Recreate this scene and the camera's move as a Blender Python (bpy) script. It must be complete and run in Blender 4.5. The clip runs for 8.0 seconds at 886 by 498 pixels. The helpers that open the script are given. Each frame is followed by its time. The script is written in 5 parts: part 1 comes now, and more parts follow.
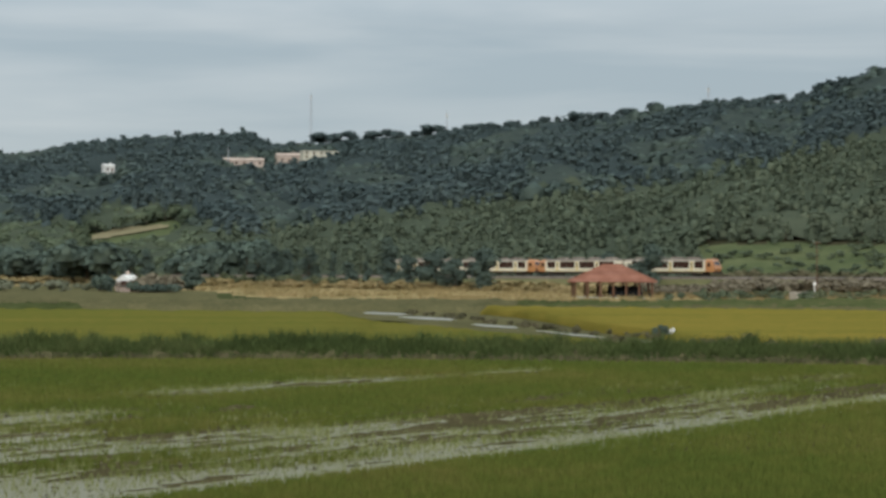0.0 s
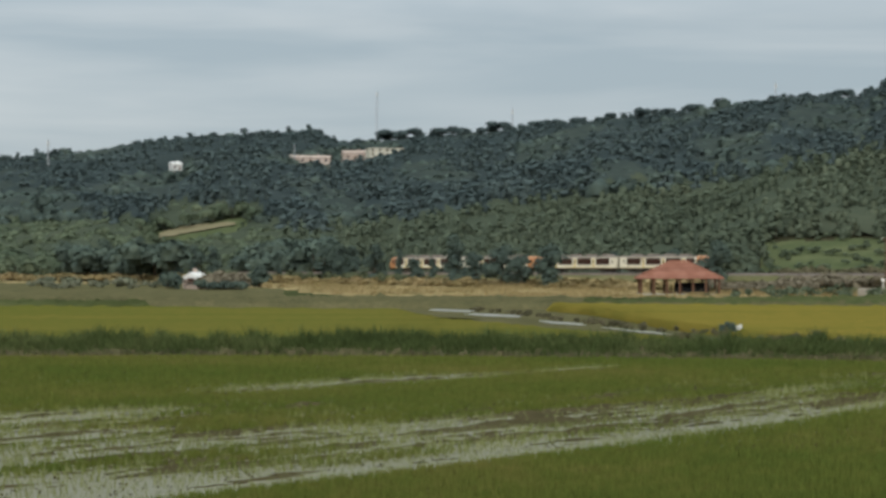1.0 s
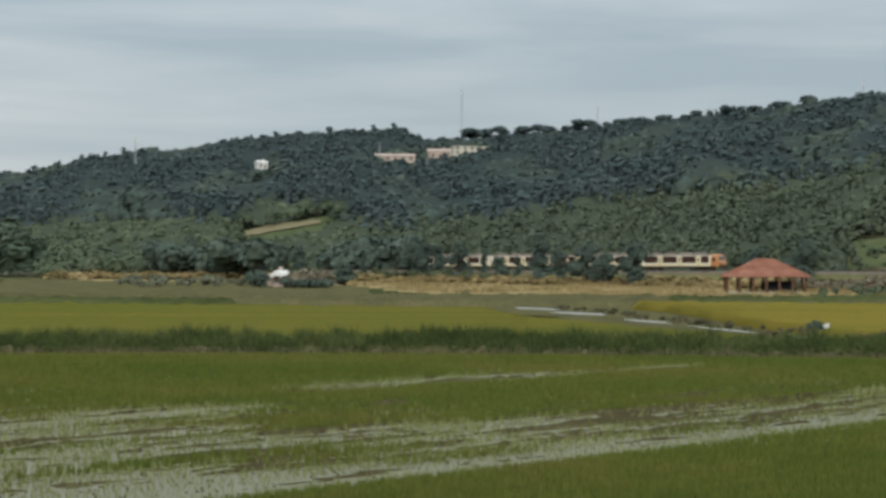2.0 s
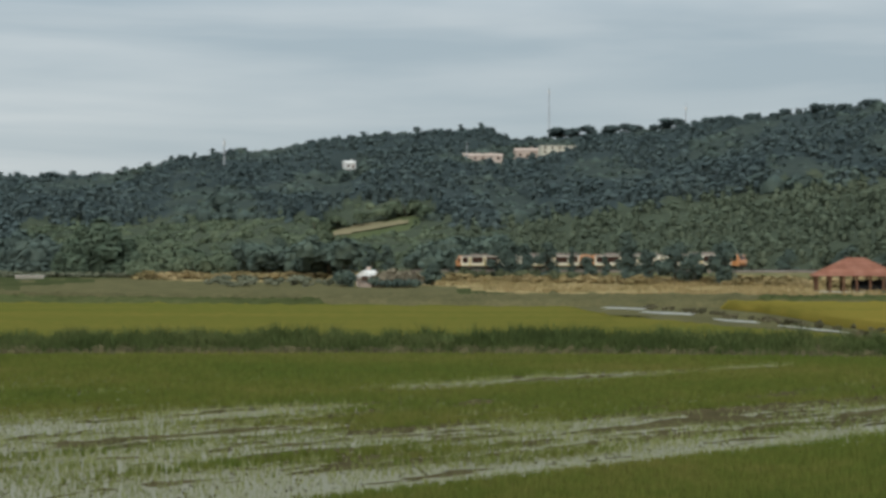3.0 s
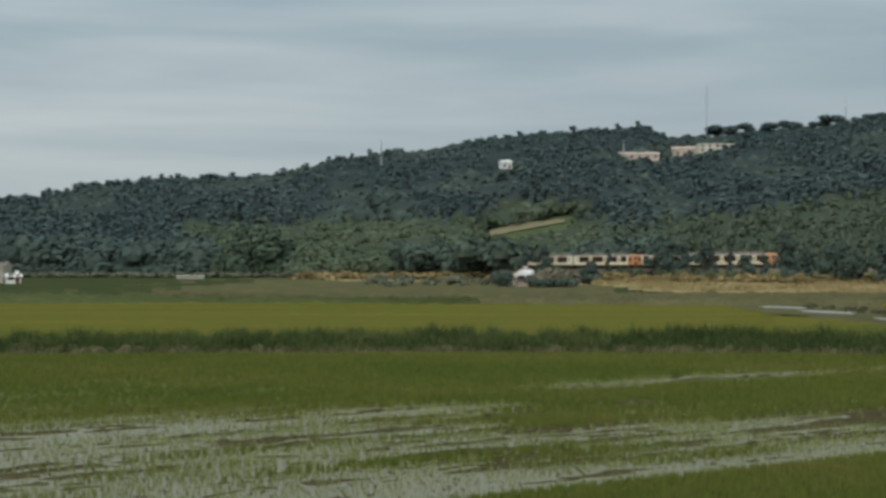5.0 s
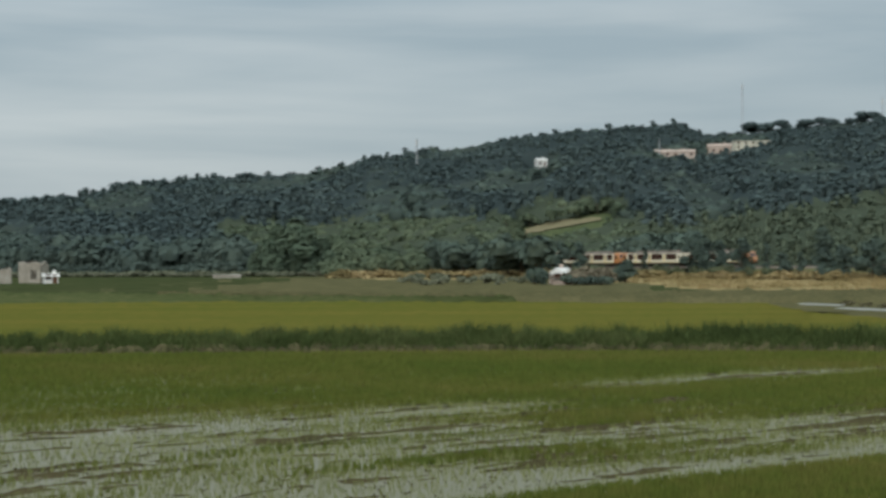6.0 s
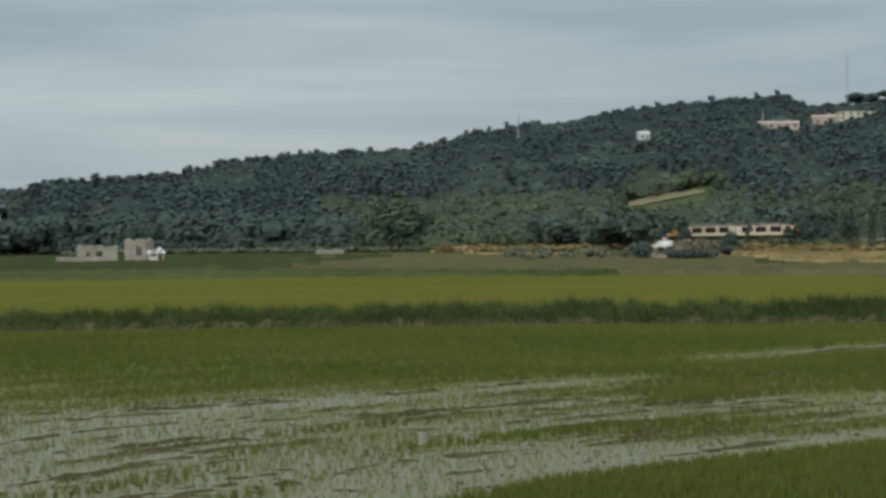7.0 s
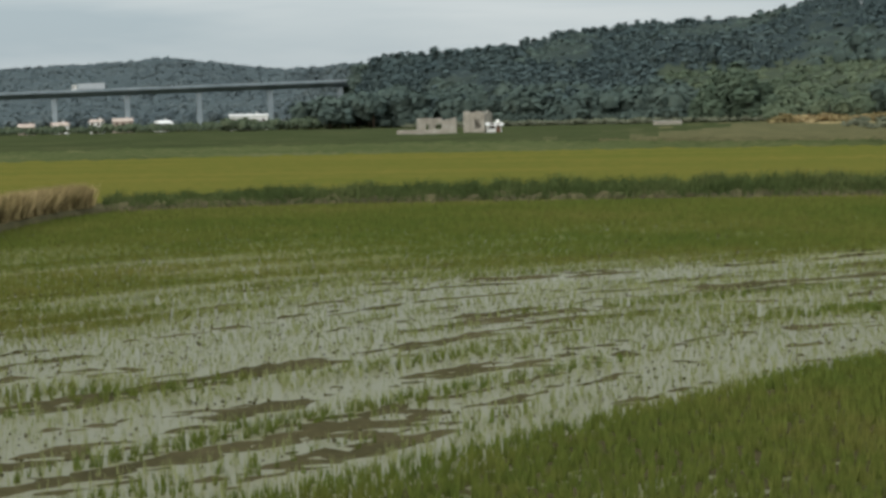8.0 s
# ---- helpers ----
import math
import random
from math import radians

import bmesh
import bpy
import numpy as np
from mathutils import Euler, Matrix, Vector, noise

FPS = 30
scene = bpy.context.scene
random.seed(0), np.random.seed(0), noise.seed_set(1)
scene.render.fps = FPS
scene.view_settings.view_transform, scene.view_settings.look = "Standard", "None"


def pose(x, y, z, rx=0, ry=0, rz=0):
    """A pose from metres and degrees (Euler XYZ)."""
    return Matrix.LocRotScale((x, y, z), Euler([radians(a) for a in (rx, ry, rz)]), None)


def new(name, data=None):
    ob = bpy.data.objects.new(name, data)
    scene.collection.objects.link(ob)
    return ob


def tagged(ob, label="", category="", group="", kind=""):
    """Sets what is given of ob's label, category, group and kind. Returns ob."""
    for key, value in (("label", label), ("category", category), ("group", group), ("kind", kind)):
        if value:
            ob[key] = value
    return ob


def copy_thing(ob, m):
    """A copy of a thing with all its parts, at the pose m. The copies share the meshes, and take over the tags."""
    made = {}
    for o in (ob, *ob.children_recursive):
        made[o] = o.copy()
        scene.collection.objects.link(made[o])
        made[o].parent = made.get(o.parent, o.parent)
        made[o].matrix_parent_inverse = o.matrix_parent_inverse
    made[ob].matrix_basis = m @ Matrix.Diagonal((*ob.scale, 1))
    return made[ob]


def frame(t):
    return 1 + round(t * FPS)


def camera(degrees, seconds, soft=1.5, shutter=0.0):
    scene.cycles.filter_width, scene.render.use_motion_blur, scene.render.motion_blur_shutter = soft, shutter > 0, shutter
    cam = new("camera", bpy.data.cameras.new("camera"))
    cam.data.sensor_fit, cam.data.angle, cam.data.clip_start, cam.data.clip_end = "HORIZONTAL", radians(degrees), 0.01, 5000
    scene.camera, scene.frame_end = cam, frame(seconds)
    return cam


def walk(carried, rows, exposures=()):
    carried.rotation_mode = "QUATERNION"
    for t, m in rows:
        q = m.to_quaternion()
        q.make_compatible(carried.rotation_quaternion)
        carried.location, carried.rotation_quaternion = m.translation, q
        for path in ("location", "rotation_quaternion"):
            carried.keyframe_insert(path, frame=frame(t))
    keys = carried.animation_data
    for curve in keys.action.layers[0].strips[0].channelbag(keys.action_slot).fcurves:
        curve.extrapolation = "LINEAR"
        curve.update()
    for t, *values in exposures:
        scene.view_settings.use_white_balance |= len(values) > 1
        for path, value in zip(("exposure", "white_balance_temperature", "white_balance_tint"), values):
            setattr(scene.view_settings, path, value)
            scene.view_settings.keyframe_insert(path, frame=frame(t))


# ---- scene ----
EYE = 4.0
cam = camera(24.31, 8.0, soft=3.2)
# seconds, yaw, pitch, lean
ROWS = [
    (0, -7.858, 0.711, -0.207),
    (0.5, -7.059, 0.661, -0.163),
    (1, -6.020, 0.619, -0.117),
    (1.5, -4.857, 0.584, -0.151),
    (3, -1.215, 0.552, -0.031),
    (3.5, -0.000, 0.550, -0.000),
    (4, 1.194, 0.547, 0.131),
    (4.5, 2.299, 0.549, 0.097),
    (5, 3.148, 0.542, 0.154),
    (5.2, 3.430, 0.534, 0.191),
    (6.3, 4.550, 0.493, 0.392),
    (6.5, 4.973, 0.486, 0.428),
    (7, 7.001, -0.184, 0.758),
    (7.5, 10.799, -2.167, 1.068),
    (8, 16.365, -3.599, 1.306),
]
walk(cam, [(t, pose(0, 0, EYE, 90 + pitch, lean, yaw)) for t, yaw, pitch, lean in ROWS],
     exposures=[(0.0, 0.05, 6450, 10), (1.5, 0.05, 6450, 10), (3.5, 0.0, 6400, 9), (4.5, -0.10, 6350, 8), (5.0, -0.18, 6300, 7), (6.5, -0.10, 6300, 7), (7.0, -0.22, 6300, 7), (7.5, -0.02, 6400, 8), (8.0, 0.14, 6500, 9)])

# ---- light ----
world = bpy.data.worlds.new("overcast_sky")
scene.world = world
world.use_nodes = True
wt = world.node_tree
wt.nodes.clear()
w_out = wt.nodes.new("ShaderNodeOutputWorld")
w_bg = wt.nodes.new("ShaderNodeBackground")
w_sky = wt.nodes.new("ShaderNodeTexSky")
w_sky.sky_type = "NISHITA"
w_sky.sun_disc = False
w_sky.sun_elevation = radians(34)
w_sky.sun_rotation = radians(160)
w_sky.air_density, w_sky.dust_density = 1.0, 2.0
w_gain = wt.nodes.new("ShaderNodeMix")
w_gain.data_type, w_gain.blend_type = "RGBA", "MULTIPLY"
w_gain.inputs[0].default_value = 1.0
w_gain.inputs[7].default_value = (0.10, 0.10, 0.10, 1)
wt.links.new(w_sky.outputs[0], w_gain.inputs[6])
w_tc = wt.nodes.new("ShaderNodeTexCoord")
w_map = wt.nodes.new("ShaderNodeMapping")
w_map.inputs["Scale"].default_value = (1.6, 1.6, 13.0)
w_map.inputs["Rotation"].default_value = (radians(1.5), radians(1.0), 0)
wt.links.new(w_tc.outputs["Generated"], w_map.inputs[0])
w_n = wt.nodes.new("ShaderNodeTexNoise")
w_n.inputs["Scale"].default_value = 2.3
w_n.inputs["Detail"].default_value = 5.0
w_n.inputs["Roughness"].default_value = 0.5
w_n.inputs["Distortion"].default_value = 0.3
wt.links.new(w_map.outputs[0], w_n.inputs["Vector"])
w_ramp = wt.nodes.new("ShaderNodeValToRGB")
w_ramp.color_ramp.elements[0].position, w_ramp.color_ramp.elements[0].color = 0.36, (0.345, 0.413, 0.455, 1)
w_ramp.color_ramp.elements[1].position, w_ramp.color_ramp.elements[1].color = 0.68, (0.535, 0.575, 0.59, 1)
wt.links.new(w_n.outputs["Fac"], w_ramp.inputs[0])
w_mix = wt.nodes.new("ShaderNodeMix")
w_mix.data_type = "RGBA"
w_mix.inputs[0].default_value = 0.88
wt.links.new(w_gain.outputs[2], w_mix.inputs[6])
wt.links.new(w_ramp.outputs[0], w_mix.inputs[7])
# an overcast sky is brighter overhead than at the horizon
w_sep = wt.nodes.new("ShaderNodeSeparateXYZ")
wt.links.new(w_tc.outputs["Generated"], w_sep.inputs[0])
w_high = wt.nodes.new("ShaderNodeMapRange")
w_high.inputs[1].default_value, w_high.inputs[2].default_value = 0.12, 0.42
w_high.inputs[3].default_value, w_high.inputs[4].default_value = 0.96, 2.15
wt.links.new(w_sep.outputs[2], w_high.inputs[0])
w_lift = wt.nodes.new("ShaderNodeVectorMath")
w_lift.operation = "SCALE"
wt.links.new(w_mix.outputs[2], w_lift.inputs[0])
wt.links.new(w_high.outputs[0], w_lift.inputs["Scale"])
wt.links.new(w_lift.outputs[0], w_bg.inputs[0])
w_bg.inputs[1].default_value = 1.13
wt.links.new(w_bg.outputs[0], w_out.inputs[0])
sun = new("sun", bpy.data.lights.new("sun", "SUN"))
sun.data.energy, sun.data.angle, sun.data.color = 1.5, radians(50), (1.0, 0.97, 0.92)
sun.matrix_world = pose(0, 0, 60, 56, 0, -20)


# ---- materials ----
def material(name, colours, rough=0.8, scale=1.0, detail_scale=12.0, bump=0.3, metal=0.0, island=0.0, obj=0.0, stretch=(1, 1, 1), spec=0.0, through_light=0.0):
    """Two scales of noise between the colours, with bump; island and obj vary the value piece by piece."""
    m = bpy.data.materials.new(name)
    m.use_nodes = True
    t = m.node_tree
    b = t.nodes["Principled BSDF"]
    b.inputs["Roughness"].default_value = rough
    b.inputs["Metallic"].default_value = metal
    b.inputs["Specular IOR Level"].default_value = spec
    tc = t.nodes.new("ShaderNodeTexCoord")
    mp = t.nodes.new("ShaderNodeMapping")
    mp.inputs["Scale"].default_value = stretch
    t.links.new(tc.outputs["Object"], mp.inputs[0])
    n1, n2 = t.nodes.new("ShaderNodeTexNoise"), t.nodes.new("ShaderNodeTexNoise")
    n1.inputs["Scale"].default_value, n1.inputs["Detail"].default_value = scale, 4
    n2.inputs["Scale"].default_value, n2.inputs["Detail"].default_value = detail_scale, 3
    t.links.new(mp.outputs[0], n1.inputs["Vector"])
    t.links.new(mp.outputs[0], n2.inputs["Vector"])
    mixn = t.nodes.new("ShaderNodeMix")
    mixn.inputs[0].default_value = 0.4
    t.links.new(n1.outputs["Fac"], mixn.inputs[2])
    t.links.new(n2.outputs["Fac"], mixn.inputs[3])
    ramp = t.nodes.new("ShaderNodeValToRGB")
    el = ramp.color_ramp.elements
    el[0].position, el[1].position = 0.34, 0.66
    el[0].color, el[1].color = (*colours[0], 1), (*colours[-1], 1)
    for i, c in enumerate(colours[1:-1]):
        e = el.new(0.34 + 0.32 * (i + 1) / (len(colours) - 1))
        e.color = (*c, 1)
    t.links.new(mixn.outputs[0], ramp.inputs[0])
    colour = ramp.outputs[0]
    for amount, node, out in ((island, "ShaderNodeNewGeometry", "Random Per Island"), (obj, "ShaderNodeObjectInfo", "Random")):
        if amount:
            g = t.nodes.new(node)
            mr = t.nodes.new("ShaderNodeMapRange")
            mr.inputs[3].default_value, mr.inputs[4].default_value = 1 - amount, 1 + amount
            t.links.new(g.outputs[out], mr.inputs[0])
            hsv = t.nodes.new("ShaderNodeHueSaturation")
            t.links.new(mr.outputs[0], hsv.inputs["Value"])
            t.links.new(colour, hsv.inputs["Color"])
            colour = hsv.outputs[0]
    t.links.new(colour, b.inputs["Base Color"])
    if bump:
        bp = t.nodes.new("ShaderNodeBump")
        bp.inputs["Strength"].default_value = bump
        bp.inputs["Distance"].default_value = 0.05
        t.links.new(n2.outputs["Fac"], bp.inputs["Height"])
        t.links.new(bp.outputs[0], b.inputs["Normal"])
    if through_light:
        tr = t.nodes.new("ShaderNodeBsdfTranslucent")
        mx = t.nodes.new("ShaderNodeMixShader")
        mx.inputs[0].default_value = through_light
        t.links.new(colour, tr.inputs[0])
        t.links.new(b.outputs[0], mx.inputs[1])
        t.links.new(tr.outputs[0], mx.inputs[2])
        t.links.new(mx.outputs[0], t.nodes["Material Output"].inputs[0])
    return m


M_SOIL = material("verge_grass", [(0.034, 0.043, 0.018), (0.049, 0.059, 0.024), (0.071, 0.071, 0.032)], 0.95, 0.05, 0.8, 0.5)
M_DRY = material("dry_grass", [(0.165, 0.138, 0.062), (0.27, 0.205, 0.095), (0.39, 0.295, 0.155)], 0.95, 0.08, 1.5, 0.5, island=0.25, through_light=0.12)
M_ROUGH = material("rough_brown_grass", [(0.072, 0.070, 0.034), (0.100, 0.092, 0.044), (0.135, 0.118, 0.058)], 0.95, 0.2, 2.0, 0.5)
M_FLOOR = material("forest_floor", [(0.03, 0.035, 0.018), (0.055, 0.05, 0.028), (0.08, 0.07, 0.04)], 0.95, 0.04, 0.5, 0.5)
M_MUD = material("wet_mud", [(0.044, 0.039, 0.019), (0.064, 0.054, 0.026), (0.087, 0.071, 0.037)], 0.9, 0.35, 6.0, 0.6)
M_RICE = material("young_rice", [(0.083, 0.117, 0.024), (0.115, 0.133, 0.029), (0.165, 0.150, 0.043)], 0.6, 0.07, 1.2, 0, island=0.25, through_light=0.12)
M_SEED = material("rice_seedlings", [(0.169, 0.187, 0.070), (0.214, 0.228, 0.095), (0.269, 0.278, 0.127)], 0.6, 0.12, 2.0, 0, island=0.25, through_light=0.12)
M_GOLD = material("golden_rice", [(0.123, 0.113, 0.023), (0.158, 0.130, 0.026), (0.194, 0.145, 0.030)], 0.8, 0.06, 2.5, 0.8, stretch=(0.35, 1.6, 1))
M_SLOPE = material("embankment_grass", [(0.085, 0.092, 0.040), (0.125, 0.118, 0.054), (0.180, 0.152, 0.076)], 0.95, 0.12, 1.5, 0.5)
M_DRYBUSH = material("dry_brown_brush", [(0.085, 0.082, 0.046), (0.120, 0.108, 0.062), (0.165, 0.140, 0.085)], 0.9, 0.2, 1.5, 0, island=0.25, through_light=0.12)
M_RIPE = material("ripening_rice", [(0.090, 0.099, 0.020), (0.112, 0.106, 0.023), (0.140, 0.117, 0.027)], 0.8, 0.06, 2.5, 0.8, stretch=(0.35, 1.6, 1))
M_REED = material("bank_reeds", [(0.050, 0.070, 0.025), (0.072, 0.095, 0.032), (0.108, 0.122, 0.047)], 0.8, 0.25, 3.0, 0, island=0.4, through_light=0.12)
# bluish distance haze is mixed into the needle colours
M_HAZYPINE = material("haze_tinted_pine_needles", [(0.064, 0.088, 0.088), (0.083, 0.109, 0.103), (0.101, 0.128, 0.117)], 0.85, 0.02, 0.12, 0, island=0.09, through_light=0.15)
M_EUCA = material("eucalyptus_leaves", [(0.087, 0.107, 0.073), (0.110, 0.132, 0.088), (0.138, 0.158, 0.103)], 0.8, 0.03, 0.2, 0, island=0.09, through_light=0.15)
M_SCRUB = material("scrub_leaves", [(0.084, 0.109, 0.070), (0.107, 0.131, 0.081), (0.134, 0.158, 0.095)], 0.85, 0.03, 0.2, 0, island=0.09, through_light=0.15)
M_OAK = material("dark_oak_leaves", [(0.069, 0.092, 0.080), (0.086, 0.112, 0.094), (0.107, 0.134, 0.107)], 0.8, 0.03, 0.2, 0, island=0.09, through_light=0.15)
M_HOLM = material("holm_oak_leaves", [(0.069, 0.091, 0.077), (0.089, 0.116, 0.091), (0.119, 0.146, 0.107)], 0.8, 0.2, 1.0, 0, island=0.2, through_light=0.15)
# paler and bluer than near leaves: distance haze put into the colour
M_FARHAZE = material("far_haze_tinted_leaves", [(0.096, 0.120, 0.125), (0.114, 0.139, 0.141), (0.133, 0.157, 0.152)], 0.85, 0.02, 0.12, 0, island=0.09, through_light=0.15)
# canopy sheet: leaf colours darkened to stand in for shade among the crowns
M_SHADE = material("pine_canopy_painted_shade", [(0.030, 0.040, 0.040), (0.037, 0.049, 0.047), (0.046, 0.057, 0.054)], 0.9, 0.03, 0.4, 0.6)
M_LOWSHADE = material("light_leaf_painted_shade", [(0.046, 0.056, 0.039), (0.057, 0.069, 0.046), (0.072, 0.082, 0.053)], 0.9, 0.03, 0.4, 0.6)
M_OAKSHADE = material("broadleaf_painted_shade", [(0.036, 0.046, 0.043), (0.045, 0.057, 0.049), (0.056, 0.068, 0.056)], 0.9, 0.03, 0.4, 0.6)
# far canopy: crown shade and distance haze both mixed into the colour
M_FARSHADE = material("far_canopy_painted_shade_haze", [(0.062, 0.077, 0.080), (0.073, 0.090, 0.091), (0.086, 0.102, 0.100)], 0.9, 0.03, 0.4, 0.6)
M_MEADOW = material("hill_meadow", [(0.057, 0.074, 0.034), (0.084, 0.099, 0.046), (0.114, 0.123, 0.059)], 0.95, 0.06, 0.6, 0.5)
M_BARK = material("bark", [(0.06, 0.045, 0.03), (0.12, 0.09, 0.065)], 0.95, 1.5, 9.0, 0.6)
M_TILE = material("terracotta_tiles", [(0.20, 0.092, 0.062), (0.26, 0.118, 0.080), (0.31, 0.155, 0.11)], 0.85, 0.5, 5.0, 0.4, obj=0.12)
M_POST = material("brown_posts", [(0.10, 0.055, 0.035), (0.16, 0.09, 0.06)], 0.85, 1.0, 8.0, 0.3)
M_DARK = material("dark_boards", [(0.02, 0.022, 0.024), (0.04, 0.042, 0.045)], 0.8, 1.0, 8.0, 0.3)
M_WHITE = material("whitewash", [(0.55, 0.53, 0.48), (0.70, 0.68, 0.63), (0.78, 0.76, 0.72)], 0.85, 0.4, 4.0, 0.2)
M_PLASTER = material("weathered_plaster", [(0.209, 0.185, 0.144), (0.306, 0.273, 0.223), (0.386, 0.354, 0.295)], 0.9, 0.4, 3.0, 0.5)
M_CREAMWALL = material("cream_render", [(0.46, 0.43, 0.34), (0.56, 0.52, 0.41), (0.62, 0.58, 0.47)], 0.9, 0.3, 4.0, 0.2)
M_PINK = material("pale_pink_render", [(0.42, 0.33, 0.27), (0.52, 0.42, 0.35)], 0.9, 0.3, 4.0, 0.2)
M_CREAM = material("train_cream_paint", [(0.58, 0.51, 0.37), (0.66, 0.59, 0.44), (0.70, 0.64, 0.50)], 0.4, 0.4, 6.0, 0.05, spec=0.5)
M_ORANGE = material("train_orange_paint", [(0.37, 0.155, 0.055), (0.45, 0.205, 0.075)], 0.4, 0.5, 6.0, 0.05, spec=0.5)
M_YELLOW = material("train_yellow_paint", [(0.56, 0.42, 0.17), (0.62, 0.48, 0.21)], 0.4, 0.5, 6.0, 0.05, spec=0.5)
M_ROOFG = material("train_brown_roof", [(0.17, 0.145, 0.12), (0.23, 0.195, 0.16), (0.30, 0.255, 0.21)], 0.7, 0.4, 4.0, 0.1)
M_UNDER = material("underframe_grime", [(0.035, 0.028, 0.022), (0.07, 0.055, 0.045)], 0.8, 1.0, 8.0, 0.3)
M_STEEL = material("rail_steel", [(0.10, 0.075, 0.06), (0.2, 0.17, 0.15)], 0.5, 1.0, 8.0, 0.1, metal=0.7)
M_BALLAST = material("ballast", [(0.10, 0.080, 0.062), (0.15, 0.120, 0.095), (0.20, 0.165, 0.135)], 0.95, 0.5, 8.0, 0.8)
M_CONC = material("grey_concrete", [(0.28, 0.29, 0.29), (0.36, 0.37, 0.37), (0.42, 0.43, 0.42)], 0.85, 0.1, 1.5, 0.3)
M_GALV = material("galvanised_steel", [(0.42, 0.44, 0.45), (0.52, 0.54, 0.55)], 0.5, 0.5, 5.0, 0.05, metal=0.4)


def glass_material(name, colour, rough):
    m = bpy.data.materials.new(name)
    m.use_nodes = True
    b = m.node_tree.nodes["Principled BSDF"]
    b.inputs["Base Color"].default_value = (*colour, 1)
    b.inputs["Roughness"].default_value = rough
    b.inputs["IOR"].default_value = 1.5
    b.inputs["Specular IOR Level"].default_value = 0.5
    return m


M_GLASS = glass_material("tinted_glass", (0.05, 0.025, 0.018), 0.08)
M_WATER = glass_material("paddy_water", (0.150, 0.140, 0.075), 0.28)
M_WATER.node_tree.nodes["Principled BSDF"].inputs["IOR"].default_value = 1.33
M_WATER.node_tree.nodes["Principled BSDF"].inputs["Specular IOR Level"].default_value = 0.055
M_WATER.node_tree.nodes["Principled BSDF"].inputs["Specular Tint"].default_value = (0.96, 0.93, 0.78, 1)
wn = M_WATER.node_tree.nodes.new("ShaderNodeTexNoise")
wn.inputs["Scale"].default_value, wn.inputs["Detail"].default_value = 3.0, 3
wb = M_WATER.node_tree.nodes.new("ShaderNodeBump")
wb.inputs["Strength"].default_value, wb.inputs["Distance"].default_value = 0.2, 0.04
wc = M_WATER.node_tree.nodes.new("ShaderNodeTexCoord")
M_WATER.node_tree.links.new(wc.outputs["Object"], wn.inputs["Vector"])
M_WATER.node_tree.links.new(wn.outputs["Fac"], wb.inputs["Height"])
M_WATER.node_tree.links.new(wb.outputs[0], M_WATER.node_tree.nodes["Principled BSDF"].inputs["Normal"])


# ---- mesh helpers ----
def mesh_of(name, verts, faces, mats, index=None, smooth=False):
    """A mesh from arrays: faces is an (n, 3) or (n, 4) array."""
    verts, faces = np.asarray(verts, dtype=np.float32), np.asarray(faces, dtype=np.int32)
    me = bpy.data.meshes.new(name)
    me.vertices.add(len(verts))
    me.vertices.foreach_set("co", verts.ravel())
    me.loops.add(faces.size)
    me.loops.foreach_set("vertex_index", faces.ravel())
    me.polygons.add(len(faces))
    me.polygons.foreach_set("loop_start", np.arange(0, faces.size, faces.shape[1], dtype=np.int32))
    if index is not None:
        me.polygons.foreach_set("material_index", np.asarray(index, dtype=np.int32))
    if smooth:
        me.polygons.foreach_set("use_smooth", np.ones(len(faces), dtype=bool))
    for m in mats if isinstance(mats, (list, tuple)) else [mats]:
        me.materials.append(m)
    me.update(calc_edges=True)
    return me


def part(name, bm, mat, parent=None, label="", smooth=False):
    me = bpy.data.meshes.new(name)
    bm.to_mesh(me)
    bm.free()
    me.materials.append(mat)
    if smooth:
        for p in me.polygons:
            p.use_smooth = True
    ob = new(name, me)
    if parent is not None:
        ob.parent = parent
    if label:
        ob["label"] = label
    return ob


def thing(name, m, label, category, group="", kind=""):
    ob = new(name)
    ob.matrix_basis = m
    return tagged(ob, label, category, group, kind)


def box(bm, x0, x1, y0, y1, z0, z1, bevel=0.0):
    r = bmesh.ops.create_cube(bm, size=1.0, matrix=Matrix.Translation(((x0 + x1) / 2, (y0 + y1) / 2, (z0 + z1) / 2)) @ Matrix.Diagonal((x1 - x0, y1 - y0, z1 - z0, 1)))
    if bevel:
        edges = {e for v in r["verts"] for e in v.link_edges}
        bmesh.ops.bevel(bm, geom=list(edges), offset=bevel, segments=2, affect="EDGES", profile=0.6)
    return bm


def boxed(*a, bevel=0.0):
    return box(bmesh.new(), *a, bevel=bevel)


def rod(bm, a, b, r0, r1, seg=8):
    a, b = Vector(a), Vector(b)
    q = (b - a).to_track_quat("Z", "Y").to_matrix().to_4x4()
    bmesh.ops.create_cone(bm, cap_ends=True, segments=seg, radius1=r0, radius2=r1, depth=(b - a).length, matrix=Matrix.Translation((a + b) / 2) @ q)
    return bm


def hull(points):
    bm = bmesh.new()
    for p in points:
        bm.verts.new(p)
    bmesh.ops.convex_hull(bm, input=bm.verts)
    return bm


# ---- the lie of the land ----
AZ_SKY = [-40, -19.9, -18.2, -17.45, -15.9, -14.4, -11.4, -8.1, -5.0, -3.2, -2.4, 2.1, 6.3, 7.7, 12.0, 12.9, 14.1, 16.8, 19.5, 21.0, 24.0, 28.4, 45]
EL_SKY = [6.0, 5.62, 5.15, 4.85, 4.80, 4.68, 4.33, 4.00, 3.77, 3.58, 3.95, 3.58, 3.02, 2.68, 2.46, 2.38, 2.03, 1.8, 1.60, 1.52, 1.9, 1.62, 1.4]
